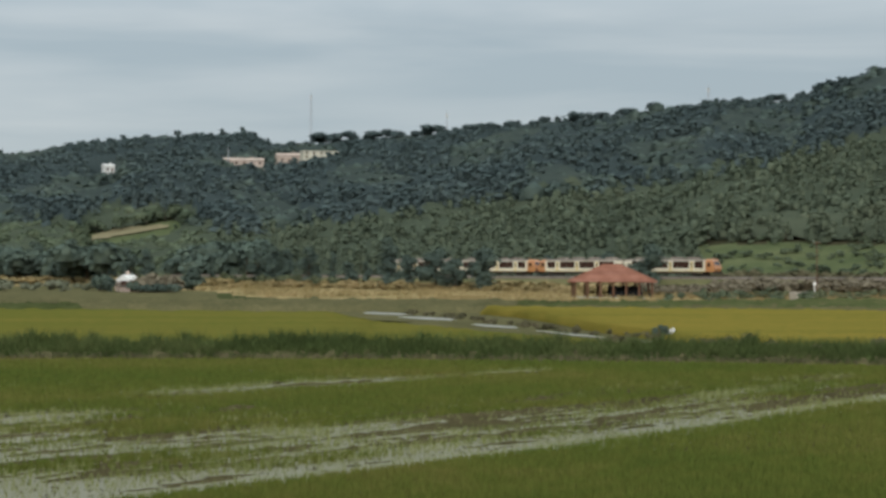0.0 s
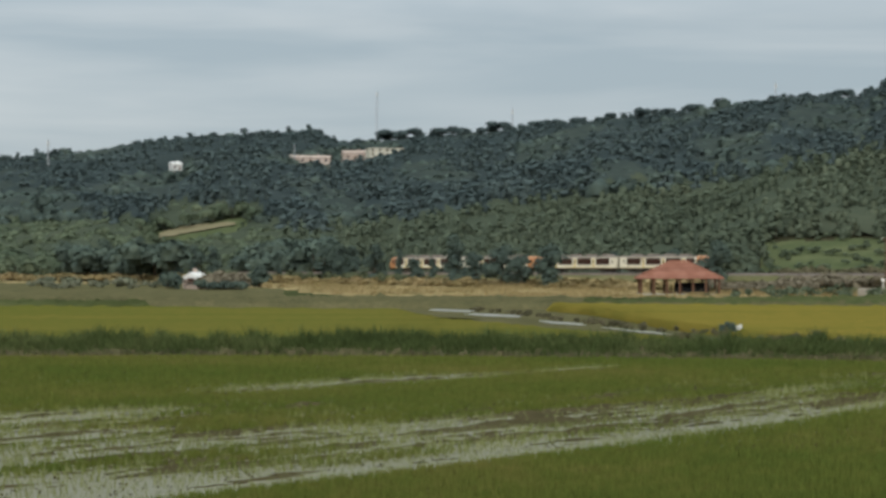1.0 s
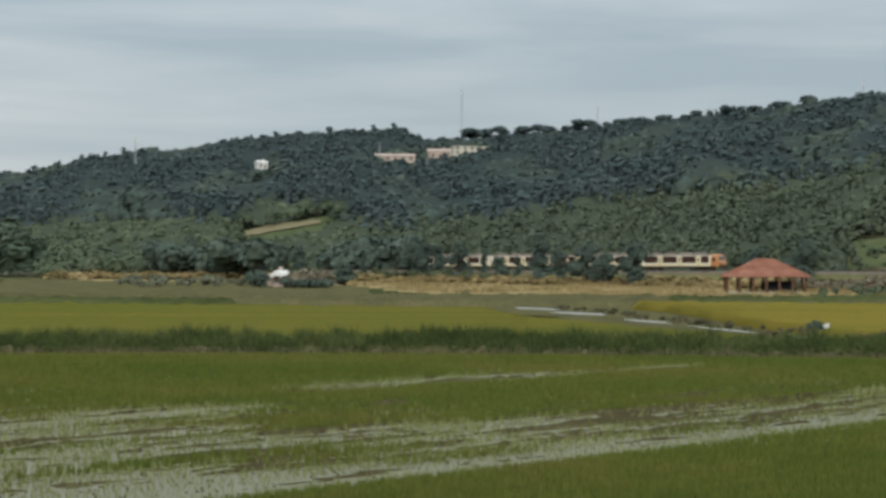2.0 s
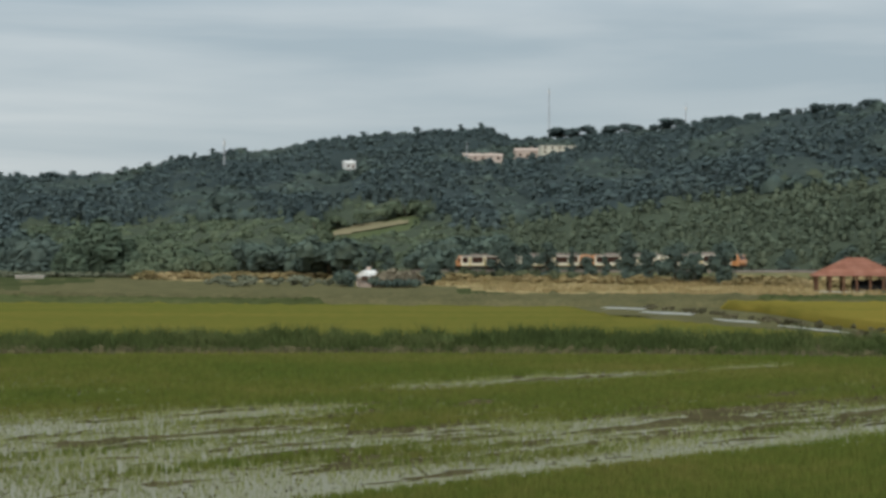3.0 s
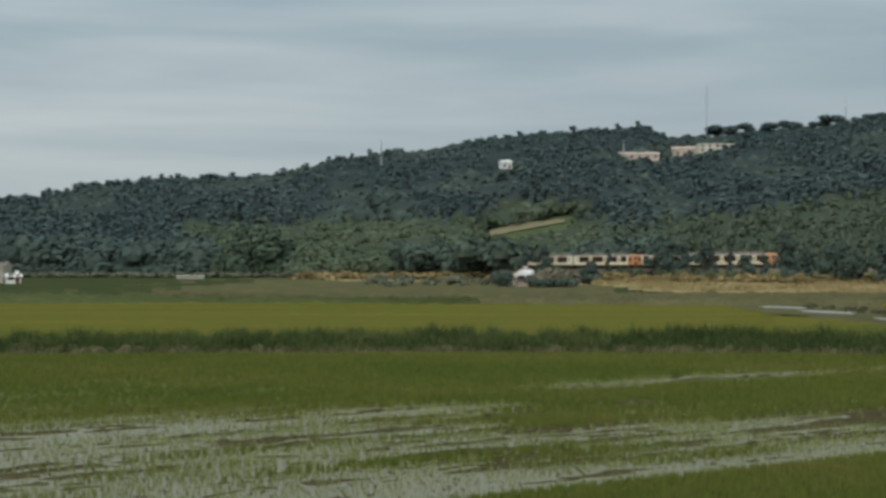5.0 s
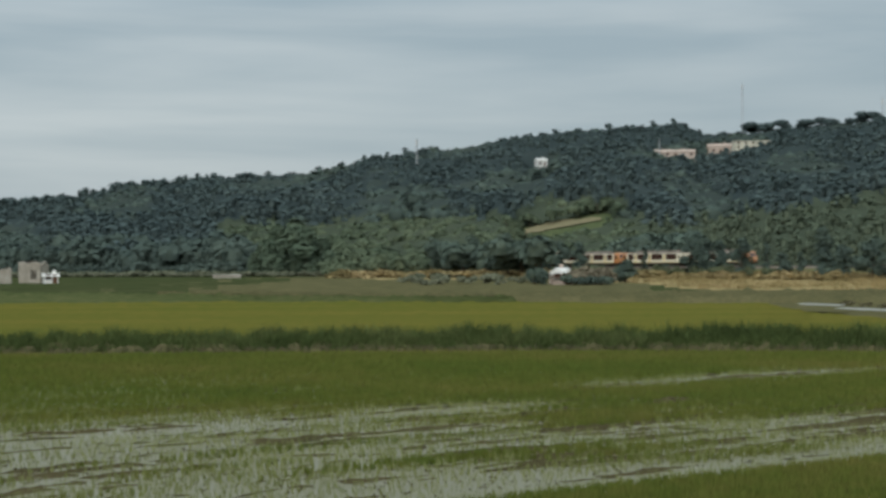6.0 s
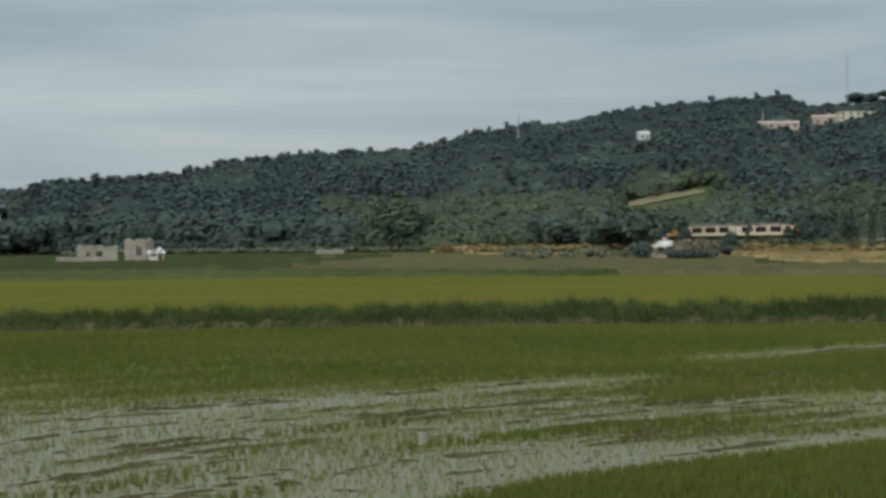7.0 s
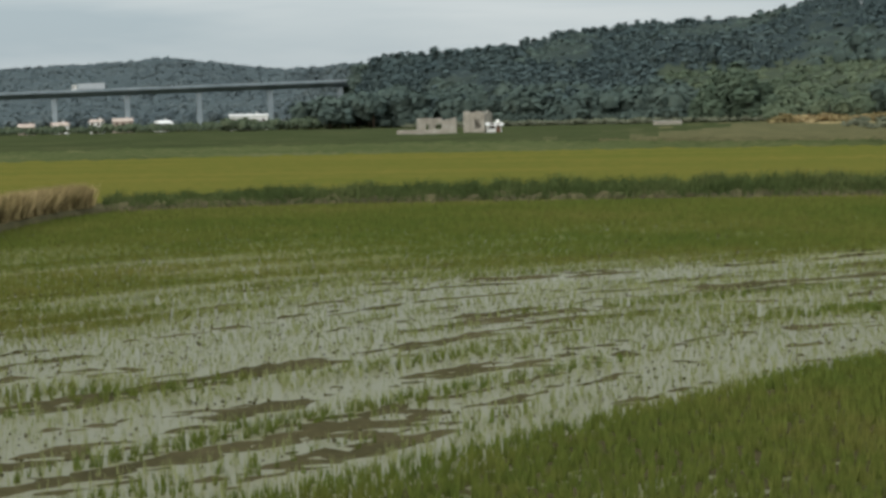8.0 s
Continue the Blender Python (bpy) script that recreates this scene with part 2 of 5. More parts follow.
AZ_RIDGE = [-40, -20, -12, -4, 4, 10, 14, 18, 20, 22, 45]
D_RIDGE = [1000, 1000, 1080, 1200, 1200, 1080, 960, 960, 1600, 1750, 1800]
AZ_FOOT = [-40, -20, -15, -10, -5, 0, 5, 10, 15, 18, 20, 22, 45]
D_FOOT = [420, 445, 465, 505, 545, 592, 640, 680, 740, 790, 1200, 1300, 1300]
TREE_TOP = 9.0

TRACK_A = np.array([115.0, 411.3])
TRACK_U = np.array([-0.6495, 0.7604])
TRACK_N = np.array([0.7604, 0.6495])
RAIL_Z = 3.8


def lie(az, d):
    """Height of the land at azimuth (degrees to the left of straight ahead) and distance."""
    az, d = np.asarray(az, dtype=float), np.asarray(d, dtype=float)
    foot, ridge = np.interp(az, AZ_FOOT, D_FOOT), np.interp(az, AZ_RIDGE, D_RIDGE)
    top = EYE + ridge * np.tan(np.radians(np.interp(az, AZ_SKY, EL_SKY))) - TREE_TOP
    flat = np.interp(d, [0, 240, 330, 520, 5000], [-0.35, -0.35, 0.0, 1.3, 1.6])
    k = np.clip((d - foot) / (ridge - foot), 0, None)
    hill = (top - 1.3) * np.where(k < 1, 0.22 * np.sin(np.clip(k, 0, 1) * np.pi / 2) + 0.78 * np.clip(k, 0, 1) ** 1.15, 1 - 0.25 * np.clip(k - 1, 0, 1.5))
    roll = np.sin(az * 0.9 + d * 0.006) * np.cos(az * 0.37 - d * 0.011) * 3.0 * np.clip(k * 4, 0, 1) * np.clip((1.05 - k) * 5, 0, 1)
    return flat + np.where(k > 0, hill + roll, 0)


def spot(az, d):
    a = np.radians(az)
    return -d * np.sin(a), d * np.cos(a)


def polar(x, y):
    return np.degrees(np.arctan2(-x, y)), np.hypot(x, y)


def on_slope(az, el, start=450):
    """Distance at which the land at that azimuth shows at that elevation."""
    d = np.arange(start, 2000, 4.0)
    e = np.degrees(np.arctan2(lie(np.full_like(d, az), d) - EYE, d))
    hit = np.nonzero(e >= el)[0]
    return float(d[hit[0]]) if len(hit) else float(d[np.argmax(e)])


def at_land(az, d, rz=0.0, dz=0.0):
    x, y = spot(az, d)
    return pose(x, y, float(lie(az, d)) + dz, 0, 0, az + rz)


# ground: one sheet to the horizon
azs = np.concatenate([np.arange(-180, -28, 8.0), np.arange(-28, 36, 0.4), np.arange(36, 181, 8.0)])
ds = np.concatenate([[0.01, 2.0], np.geomspace(6, 240, 30), np.linspace(246, 900, 110), np.linspace(915, 1900, 50), [2100, 2400, 2800, 3400, 4200]])
A, D = np.meshgrid(azs, ds, indexing="ij")
X, Y = spot(A, D)
X = X + 0.9 * np.clip(1 - D / 2, 0, 1)
Z = lie(A, D)
rng = np.random.default_rng(3)
Z = Z + rng.normal(0, 0.06, Z.shape) * (D > 250)
n_a, n_d = A.shape
idx = np.arange(n_a * n_d).reshape(n_a, n_d)
quads = np.stack([idx[:-1, :-1], idx[1:, :-1], idx[1:, 1:], idx[:-1, 1:]], -1).reshape(-1, 4)[:, ::-1]
ca, cd = A[:-1, :-1].ravel(), D[:-1, :-1].ravel()
EDGE_AZ, EDGE_D = [-28, -14, -9, -4.0, -0.6, 2.2, 5, 6.8, 7.2, 7.6], [262, 268, 292, 308, 430, 470, 480, 520, 650, 5000]
edge_d = np.interp(ca, EDGE_AZ, EDGE_D)
blot = np.sin(ca * 2.1 + cd * 0.05) + np.sin(ca * 5.3 - cd * 0.031) + rng.normal(0, 0.8, len(ca))
cover = np.where(cd > np.interp(ca, AZ_FOOT, D_FOOT) + 8, 1, np.where(cd > edge_d + 8 * np.sin(ca * 3) + 5 * np.sin(ca * 11), 2, 0))
c_el = np.degrees(np.arctan2(lie(ca, cd) - EYE, cd))
c_lo = 0.80 + (1.9 - ca) * 0.19
cover = np.where((cover == 1) & (ca < -15.0) & (c_el < 0.85), 4, cover)
cover = np.where((cover == 1) & (ca > -0.45) & (ca < 1.95) & (c_el > c_lo - 0.06) & (c_el < c_lo + 0.18), 4, cover)
cover = np.where((cover == 1) & (ca > -1.6) & (ca < 3.2) & (c_el < 1.75), 4, cover)
cover = np.where((cover != 1) & (ca < -14.6) & (cd > 440), 4, cover)
cover = np.where((cover == 0) & ((cd < 238) | ((cd > 290) & (ca > -2) & (ca < np.interp(cd, [290, 480, 640], [12.4, 8.5, 7.4]) + 0.7 * blot))), 3, cover)
ground = new("ground", mesh_of("ground", np.stack([X, Y, Z], -1).reshape(-1, 3), quads, [M_SOIL, M_FLOOR, M_DRY, M_ROUGH, M_MEADOW], cover, True))
tagged(ground, "flat valley floor of grass and soil rising into wooded hills", "ground", kind="structure")

# ---- near paddy: mud, water, young rice ----
LATTICE = np.random.default_rng(11).uniform(-1, 1, (257, 257))


def vnoise(x, y):
    """Smooth value noise, period 256."""
    xi, yi = np.floor(x).astype(int), np.floor(y).astype(int)
    fx, fy = x - xi, y - yi
    fx, fy = fx * fx * (3 - 2 * fx), fy * fy * (3 - 2 * fy)
    xi, yi = xi % 256, yi % 256
    a, b, c, d = LATTICE[xi, yi], LATTICE[xi + 1, yi], LATTICE[xi, yi + 1], LATTICE[xi + 1, yi + 1]
    return (a * (1 - fx) + b * fx) * (1 - fy) + (c * (1 - fx) + d * fx) * fy


BAND_U, BAND_N = np.array([0.665, 0.747]), np.array([0.747, -0.665])


def bands(x, y):
    """Cross-row and along-row places in the paddy."""
    s, r = x * BAND_N[0] + y * BAND_N[1], x * BAND_U[0] + y * BAND_U[1]
    return s - np.clip(24 - r, 0, None) * 0.38, r


# open water: cross-row place, along-row start and end, half width, strength
STREAKS = ((-25.4, 22, 98, 1.4, 1.35), (-28.6, 20, 60, 0.5, 0.6), (-31.2, 40, 56, 0.8, 0.8), (-33.5, 12, 44, 0.9, 0.7), (-36.5, 8, 40, 1.0, 0.8), (-41.6, 24, 45, 1.3, 1.0),
           (-39.0, 10, 30, 1.0, 0.75), (-45.4, 49, 68, 1.4, 1.9), (-44.6, 66, 77, 1.3, 1.6), (-46.5, 14, 30, 0.9, 0.6), (-56, 20, 34, 1.2, 0.6), (-51, 18, 32, 1.0, 0.5), (-30.0, 4, 24, 1.0, 0.6))


def wet(x, y):
    """How bare and wet the paddy is: 0 dense rice, 1 open water."""
    s, r = bands(x, y)
    s = s + 0.5 * vnoise(r / 9.0, s / 9.0 + 7)
    n = 0.6 * vnoise(s / 1.7, r / 11.0) + 0.45 * vnoise(s / 0.7 + 31, r / 4.0)
    edge = s - np.interp(r, [34, 39.5, 48, 62, 95], [0, 11, 12, 10, 5]) * np.clip((-27 - s) / 5, 0, 1)
    base = np.interp(edge, [-75, -60, -48, -43.5, -41, -31, -26.2, -24.6, -23.2, -19, 0], [0.05, 0.10, 0.05, 0.30, 0.48, 0.46, 0.36, 0.15, -0.5, -0.6, -0.45])
    base = base + np.interp(r, [4, 25, 38, 48, 62, 95], [0.12, 0.10, 0.04, -0.08, -0.12, -0.14]) * (s < -24)
    base = base + np.interp(r, [4, 25, 32], [0.26, 0.18, 0]) * np.interp(s, [-32, -30, -25.5, -24.5], [0, 1, 1, 0])
    base = base - np.clip((np.hypot(x, y) - 74) / 10, 0, 1) * 0.28
    for s0, r0, r1, w, k in STREAKS:
        base = base + k * np.exp(-((s - s0) / w) ** 2) * np.clip((r - r0) / 5, 0, 1) * np.clip((r1 - r) / 5, 0, 1) * (0.75 + 0.5 * vnoise(r / 5.0, s0 * 1.0 + 3))
    return base - 0.34 + 0.44 * n


def muddy(x, y):
    """Where mud stands above the water."""
    s, r = bands(x, y)
    m = 0.75 * vnoise(s / 0.5 + 90, r / 6.0 + 12) + 0.2 * vnoise(s / 3.0 + 50, r / 12.0) + 0.7 * vnoise(s / 0.4, r / 2.2 + 40) + 0.6 * vnoise(s / 0.2, r / 0.5)
    return m + 0.5 * vnoise(s / 0.35 + 17, r / 3.5) + np.interp(s, [-75, -46, -43, -38, -26.5, -25, -22, 0], [-0.3, -0.2, 0.0, 0.15, 0.3, -0.4, 0.2, 0.3]) + np.interp(r, [15, 32, 48, 65, 95], [-0.18, -0.05, 0.55, 0.8, 0.85]) * np.interp(s, [-48, -44, -26.5, -25.5], [0, 1, 1, 0])


BANK_AZ = [-60, -20, 0, 12, 20, 25.5, 27.0, 28.6, 31, 36, 50]
BANK_D = [93, 93, 96, 97, 99, 97, 91, 81, 66, 48, 30]


def bank_d(az):
    return np.interp(az, BANK_AZ, BANK_D)


gx, gy = np.meshgrid(np.arange(-56, 44, 0.22), np.arange(12, 100, 0.22), indexing="ij")
pa, pd = polar(gx, gy)
wv = wet(gx, gy)
mz = -0.073 + 0.058 * muddy(gx, gy) + 0.17 * np.clip(0.10 - wv, 0, 0.5) - 0.05 * np.clip(wv - 0.75, 0, 1) + rng.normal(0, 0.016, gx.shape)
mz = np.where(wv < -0.1, np.minimum(mz, -0.014), mz)
n_a, n_d = gx.shape
idx = np.arange(n_a * n_d).reshape(n_a, n_d)
quads = np.stack([idx[:-1, :-1], idx[1:, :-1], idx[1:, 1:], idx[:-1, 1:]], -1).reshape(-1, 4)
keep = (pd < bank_d(pa) + 2)[:-1, :-1].ravel()
paddy = new("paddy_mud", mesh_of("paddy_mud", np.stack([gx, gy, mz], -1).reshape(-1, 3), quads[keep], M_MUD, None, True))
tagged(paddy, "brown wet mud of a flooded rice paddy", "paddy", kind="structure")
arc = np.arange(-58, 40.1, 2.0)
wv_ = [(*spot(a, 6.0), -0.03) for a in arc] + [(*spot(a, float(bank_d(a)) + 1.5), -0.03) for a in arc]
wf_ = [(i + 1, i, i + len(arc), i + len(arc) + 1) for i in range(len(arc) - 1)]
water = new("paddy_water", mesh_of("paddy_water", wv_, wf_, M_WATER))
tagged(water, "shallow still water reflecting the grey sky in the paddy", "water", kind="structure")


def blades(points, height, width, count, rng, lean=0.35, hvar=0.3):
    """Tufts of tapering blades, one triangle each."""
    n = len(points)
    p = np.repeat(points, count, axis=0)
    m = len(p)
    ang = rng.uniform(0, 2 * np.pi, m)
    h = np.repeat(np.broadcast_to(height, (n,)), count) * rng.uniform(1 - hvar, 1 + hvar, m)
    w = np.repeat(np.broadcast_to(width, (n,)), count) * rng.uniform(0.7, 1.3, m)
    base = p + np.stack([rng.normal(0, 1, m) * w * 1.5, rng.normal(0, 1, m) * w * 1.5, np.zeros(m)], 1)
    side = np.stack([np.cos(ang), np.sin(ang), np.zeros(m)], 1) * w[:, None]
    tip = base + np.stack([rng.normal(0, lean, m) * h, rng.normal(0, lean, m) * h, h], 1)
    v = np.stack([base - side, base + side, tip], 1).reshape(-1, 3)
    return v, np.arange(3 * m).reshape(-1, 3)


# young rice, planted in rows along the bands
step_s, step_r = 0.19, 0.13
ss, rr = np.meshgrid(np.arange(-100, 6, step_s), np.arange(-6, 100, step_r), indexing="ij")
ss = ss + rng.normal(0, 0.05, ss.shape)
rr = rr + rng.normal(0, 0.06, rr.shape)
px, py = ss * BAND_N[0] + rr * BAND_U[0], ss * BAND_N[1] + rr * BAND_U[1]
pa, pd = polar(px, py)
ok = (pd > 17) & (pd < bank_d(pa) + 0.2) & (pa > -23) & (pa < 34)
px, py, pd = px[ok], py[ok], pd[ok]
wv = wet(px, py) + 0.14 * np.sin(bands(px, py)[0] * 2.9) * (pd < 60)
ok = rng.uniform(0, 1, len(px)) < np.clip(1.0 - 0.75 * np.clip(wv + 0.1, 0, 1.1), np.interp(pd, [45, 70], [0.58, 0.30]), np.interp(pd, [60, 85], [1.0, 0.62])) * (1 - 0.85 * np.clip((muddy(px, py) - 0.45) * 2.5, 0, 1) * (wv > -0.1))
px, py, wv, pd = px[ok], py[ok], wv[ok], pd[ok]
thin = wv + rng.normal(0, 0.12, len(wv)) > 0.12
for name, sel, mat, label in (("young_rice", ~thin, M_RICE, "bright green young rice plants in rows standing in water"), ("rice_seedlings", thin, M_SEED, "sparse pale rice seedlings in shallow water")):
    q, p = wv[sel], np.stack([px[sel], py[sel], np.full(sel.sum(), -0.05)], 1)
    tall, broad = np.clip((0.19 if name == "rice_seedlings" else 0.17) - 0.06 * q, 0.10, 0.20), np.clip(0.016 - 0.014 * q, 0.0055, 0.024) * np.interp(pd[sel], [22, 45, 60, 85], [0.42, 0.8, 1.0, 1.35])
    close = pd[sel] < 46
    v1, f1 = blades(p[close], tall[close], broad[close] * (0.9 if name == "rice_seedlings" else 1.35), 6 if name == "rice_seedlings" else 9, rng, 0.13)
    v2, f2 = blades(p[~close], tall[~close], broad[~close], 4, rng, 0.2)
    v, f = np.concatenate([v1, v2]), np.concatenate([f1, f2 + len(v1)])
    tagged(new(name, mesh_of(name, v, f, mat)), label, "rice", kind="stuff")

n = 9000
ca_, cd_ = rng.uniform(-21, 31, n), rng.uniform(20, 72, n)
cx, cy = spot(ca_, cd_)
ok = (wet(cx, cy) > 0.25) & (bands(cx, cy)[0] < -23)
cx, cy = cx[ok], cy[ok]
n = len(cx)
k = rng.uniform(0.012, 0.036, n)[:, None, None]
octa = np.array([(1, 0, 0), (0, 1, 0), (-1, 0, 0), (0, -1, 0), (0, 0, 0.9), (0, 0, -0.6)])
v = (octa[None] * k * rng.uniform(0.6, 1.4, (n, 6, 3)) + np.stack([cx, cy, np.full(n, -0.01)], 1)[:, None]).reshape(-1, 3)
f = (np.array([(0, 1, 4), (1, 2, 4), (2, 3, 4), (3, 0, 4), (1, 0, 5), (2, 1, 5), (3, 2, 5), (0, 3, 5)])[None] + (6 * np.arange(n))[:, None, None]).reshape(-1, 3)
tagged(new("mud_clods", mesh_of("mud_clods", v, f, M_MUD)), "dark clods of mud standing out of the shallow water", "mud", kind="stuff")

# ---- the bank between the fields ----
def strip(az0, az1, step, rows, mat, name, jitter=0.05):
    """A sheet along the bank: rows of (distance past the bank's foot, height)."""
    a = np.arange(az0, az1 + step / 2, step)
    vs = []
    for off, z in rows:
        x, y = spot(a, bank_d(a) + off)
        vs.append(np.stack([x, y, z + rng.normal(0, jitter, len(a)) * (z > -0.1)], 1))
    n = len(a)
    vs = np.concatenate(vs)
    fs = [(j * n + i, j * n + i + 1, (j + 1) * n + i + 1, (j + 1) * n + i) for j in range(len(rows) - 1) for i in range(n - 1)]
    return new(name, mesh_of(name, vs, np.array(fs)[:, ::-1], mat, None, True))


M_EARTH = material("dry_earth_bank", [(0.070, 0.062, 0.032), (0.095, 0.082, 0.042), (0.120, 0.104, 0.052)], 0.95, 0.6, 5.0, 0.6)
bank = strip(-58, 44, 0.25, [(-0.6, -0.2), (0.0, 0.05), (0.8, 0.30), (1.6, 0.42), (4.0, 0.42), (5.5, 0.2), (6.5, -0.3)], M_EARTH, "earth_bank")
tagged(bank, "low brown earth bank between two rice fields", "bank", kind="structure")
n = 17500
ba = rng.uniform(-24, 25.8, n)
off = rng.uniform(0.2, 4.8, n)
bx, by = spot(ba, bank_d(ba) + off)
clump = 0.92 + 0.2 * vnoise(ba * 1.3, off * 0.3) + 0.45 * vnoise(ba * 7.0, off * 0.8)
clump = clump * np.interp(ba, [-24, 5, 15, 21, 26], [0.95, 1, 0.9, 0.7, 0.55])
v, f = blades(np.stack([bx, by, np.clip(0.05 + 0.3 * off, 0, 0.36)], 1), np.clip(0.62 * clump * (0.2 + 0.8 * np.clip(off / 3, 0, 1)), 0.12, 1.05), np.clip(0.03 * clump, 0.018, 0.055), 5, rng, 0.38, 0.5)
tagged(new("bank_reeds", mesh_of("bank_reeds", v, f, M_REED)), "dark green reeds and tall grass along the field bank", "reeds", kind="stuff")
n = 1300
ba = rng.uniform(-24, 27, n)
bx, by = spot(ba, bank_d(ba) + rng.uniform(-0.3, 1.2, n))
v, f = blades(np.stack([bx, by, np.full(n, 0.1)], 1), 0.22, 0.03, 5, rng, 0.5)
tagged(new("dry_bank_grass", mesh_of("dry_bank_grass", v, f, M_DRYBUSH)), "short brown grass at the foot of the bank", "grass", kind="stuff")
n = 1500
ba = rng.uniform(26.2, 32, n)
bx, by = spot(ba, bank_d(ba) + rng.uniform(1.0, 5.0, n))
v, f = blades(np.stack([bx, by, np.full(n, 0.35)], 1), 0.9, 0.06, 6, rng, 0.35)
tagged(new("dry_reeds", mesh_of("dry_reeds", v, f, M_DRY)), "tall straw-coloured dry reeds on the bank's bend", "reeds", kind="stuff")


# ---- ripening fields beyond the bank ----
def field(name, az0, az1, near, far, z, mat, label, cell=0.55, rough=0.07):
    a = np.arange(az0, az1, 0.22)
    k = np.linspace(0, 1, 110)
    A, K = np.meshgrid(a, k, indexing="ij")
    n0, f0 = np.interp(A, *near) if isinstance(near, tuple) else near(A), np.interp(A, *far)
    Dd = n0 * (f0 / n0) ** K
    X, Y = spot(A, Dd)
    Z = z + rng.normal(0, rough, X.shape)
    Z[:, 0] = Z[:, -1] = -0.4
    Z[0] = Z[-1] = -0.4
    na, nk = A.shape
    idx = np.arange(na * nk).reshape(na, nk)
    q = np.stack([idx[:-1, :-1], idx[1:, :-1], idx[1:, 1:], idx[:-1, 1:]], -1).reshape(-1, 4)[:, ::-1]
    ok = (f0 > n0 + 1)[:-1, :-1].ravel()
    return tagged(new(name, mesh_of(name, np.stack([X, Y, Z], -1).reshape(-1, 3), q[ok], mat)), label, "rice field", kind="stuff")


# the channel runs from the bank away to the left; the main field lies before it
field("ripening_rice_field", -16.0, 34, lambda a: bank_d(a) + 5.0, ([-16, -15, -14.4, -9.6, -7.6, -6.0, -4.6, 10, 25, 34], [98, 100, 103, 129, 145, 160, 200, 226, 236, 236]), 0.34, M_RIPE, "dense yellow-green ripening rice crop")
field("further_rice_field", -30, -8.8, ([-30, -20, -16, -14.4, -12.05, -10.0, -8.8], [106, 111, 122, 131, 157, 206, 226]), ([-30, -20, -17.5, -12, -8.8], [205, 222, 228, 232, 236]), 0.36, M_GOLD, "golden ripening rice crop past the channel")
M_VERGE = material("green_verge", [(0.054, 0.066, 0.025), (0.074, 0.085, 0.033), (0.105, 0.105, 0.044)], 0.9, 0.1, 1.6, 0.6, stretch=(0.4, 1.5, 1))
field("grassy_verge", 2.0, 36, ([2, 10, 25, 36], [238.5, 240, 246, 246]), ([2, 5, 9, 12.5, 16, 36], [240, 250, 268, 304, 330, 330]), 0.25, M_VERGE, "strip of rank green grass at the field edge", rough=0.16)
field("rough_verge", -30, 12.4, ([-30, -20, -8, 2, 5, 9, 12.5], [226, 230, 236, 240.2, 250.2, 268.2, 304]), ([-30, -12, -9, 7, 12.5], [262, 270, 290, 299, 307]), 0.25, M_ROUGH, "strip of rough olive brown grass at the field edge", rough=0.2)
field("dark_verge", -30, -9.6, ([-30, -9.6], [233, 236]), ([-30, -20, -16, -12, -9.6], [300, 296, 276, 252, 238]), 0.5, M_VERGE, "dark rank grass along the far field edge", rough=0.22)
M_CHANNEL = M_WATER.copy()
M_CHANNEL.name = "rippled_channel_water"
M_CHANNEL.node_tree.nodes["Principled BSDF"].inputs["Roughness"].default_value = 0.3
M_CHANNEL.node_tree.nodes["Principled BSDF"].inputs["Base Color"].default_value = (0.22, 0.21, 0.17, 1)


def pool(points, name):
    """A sheet of water with a wavering outline along points of (x, y, half width)."""
    p = np.array(points, dtype=float)
    k = np.linspace(0, len(p) - 1, 40)
    x, y, w = (np.interp(k, np.arange(len(p)), p[:, i]) for i in range(3))
    w = w * np.sin(np.clip(np.linspace(0.03, 0.97, 40), 0, 1) * np.pi) ** 0.35
    e = np.random.default_rng(len(name) + int(p[0, 1]))
    left, right = x - w * e.uniform(0.5, 1.2, 40), x + w * e.uniform(0.5, 1.2, 40)
    vs = np.concatenate([np.stack([left, y, np.full(40, 0.40)], 1), np.stack([right, y, np.full(40, 0.40)], 1)])
    fs = [(i, 40 + i, 41 + i, i + 1) for i in range(39)]
    return tagged(new(name, mesh_of(name, vs, fs, M_CHANNEL)), "pale sheet of water in the channel between fields", "water", kind="structure")


pool(((21.4, 181, 0.5), (20.9, 186, 2.0), (20.3, 191, 1.6), (19.8, 195, 0.6)), "channel_water")
pool(((22.8, 160, 0.3), (22.3, 165, 1.7), (21.6, 170, 2.0), (21.0, 175, 0.8)), "channel_water")
pool(((23.9, 136, 0.3), (23.4, 142, 1.2), (22.8, 149, 0.4)), "channel_water")
pool(((25.4, 116, 0.3), (24.9, 122, 0.7), (24.2, 131, 0.3)), "channel_water")
pool(((27.2, 106.5, 0.7), (25.8, 109, 2.2), (24.4, 111.5, 1.0)), "channel_water")


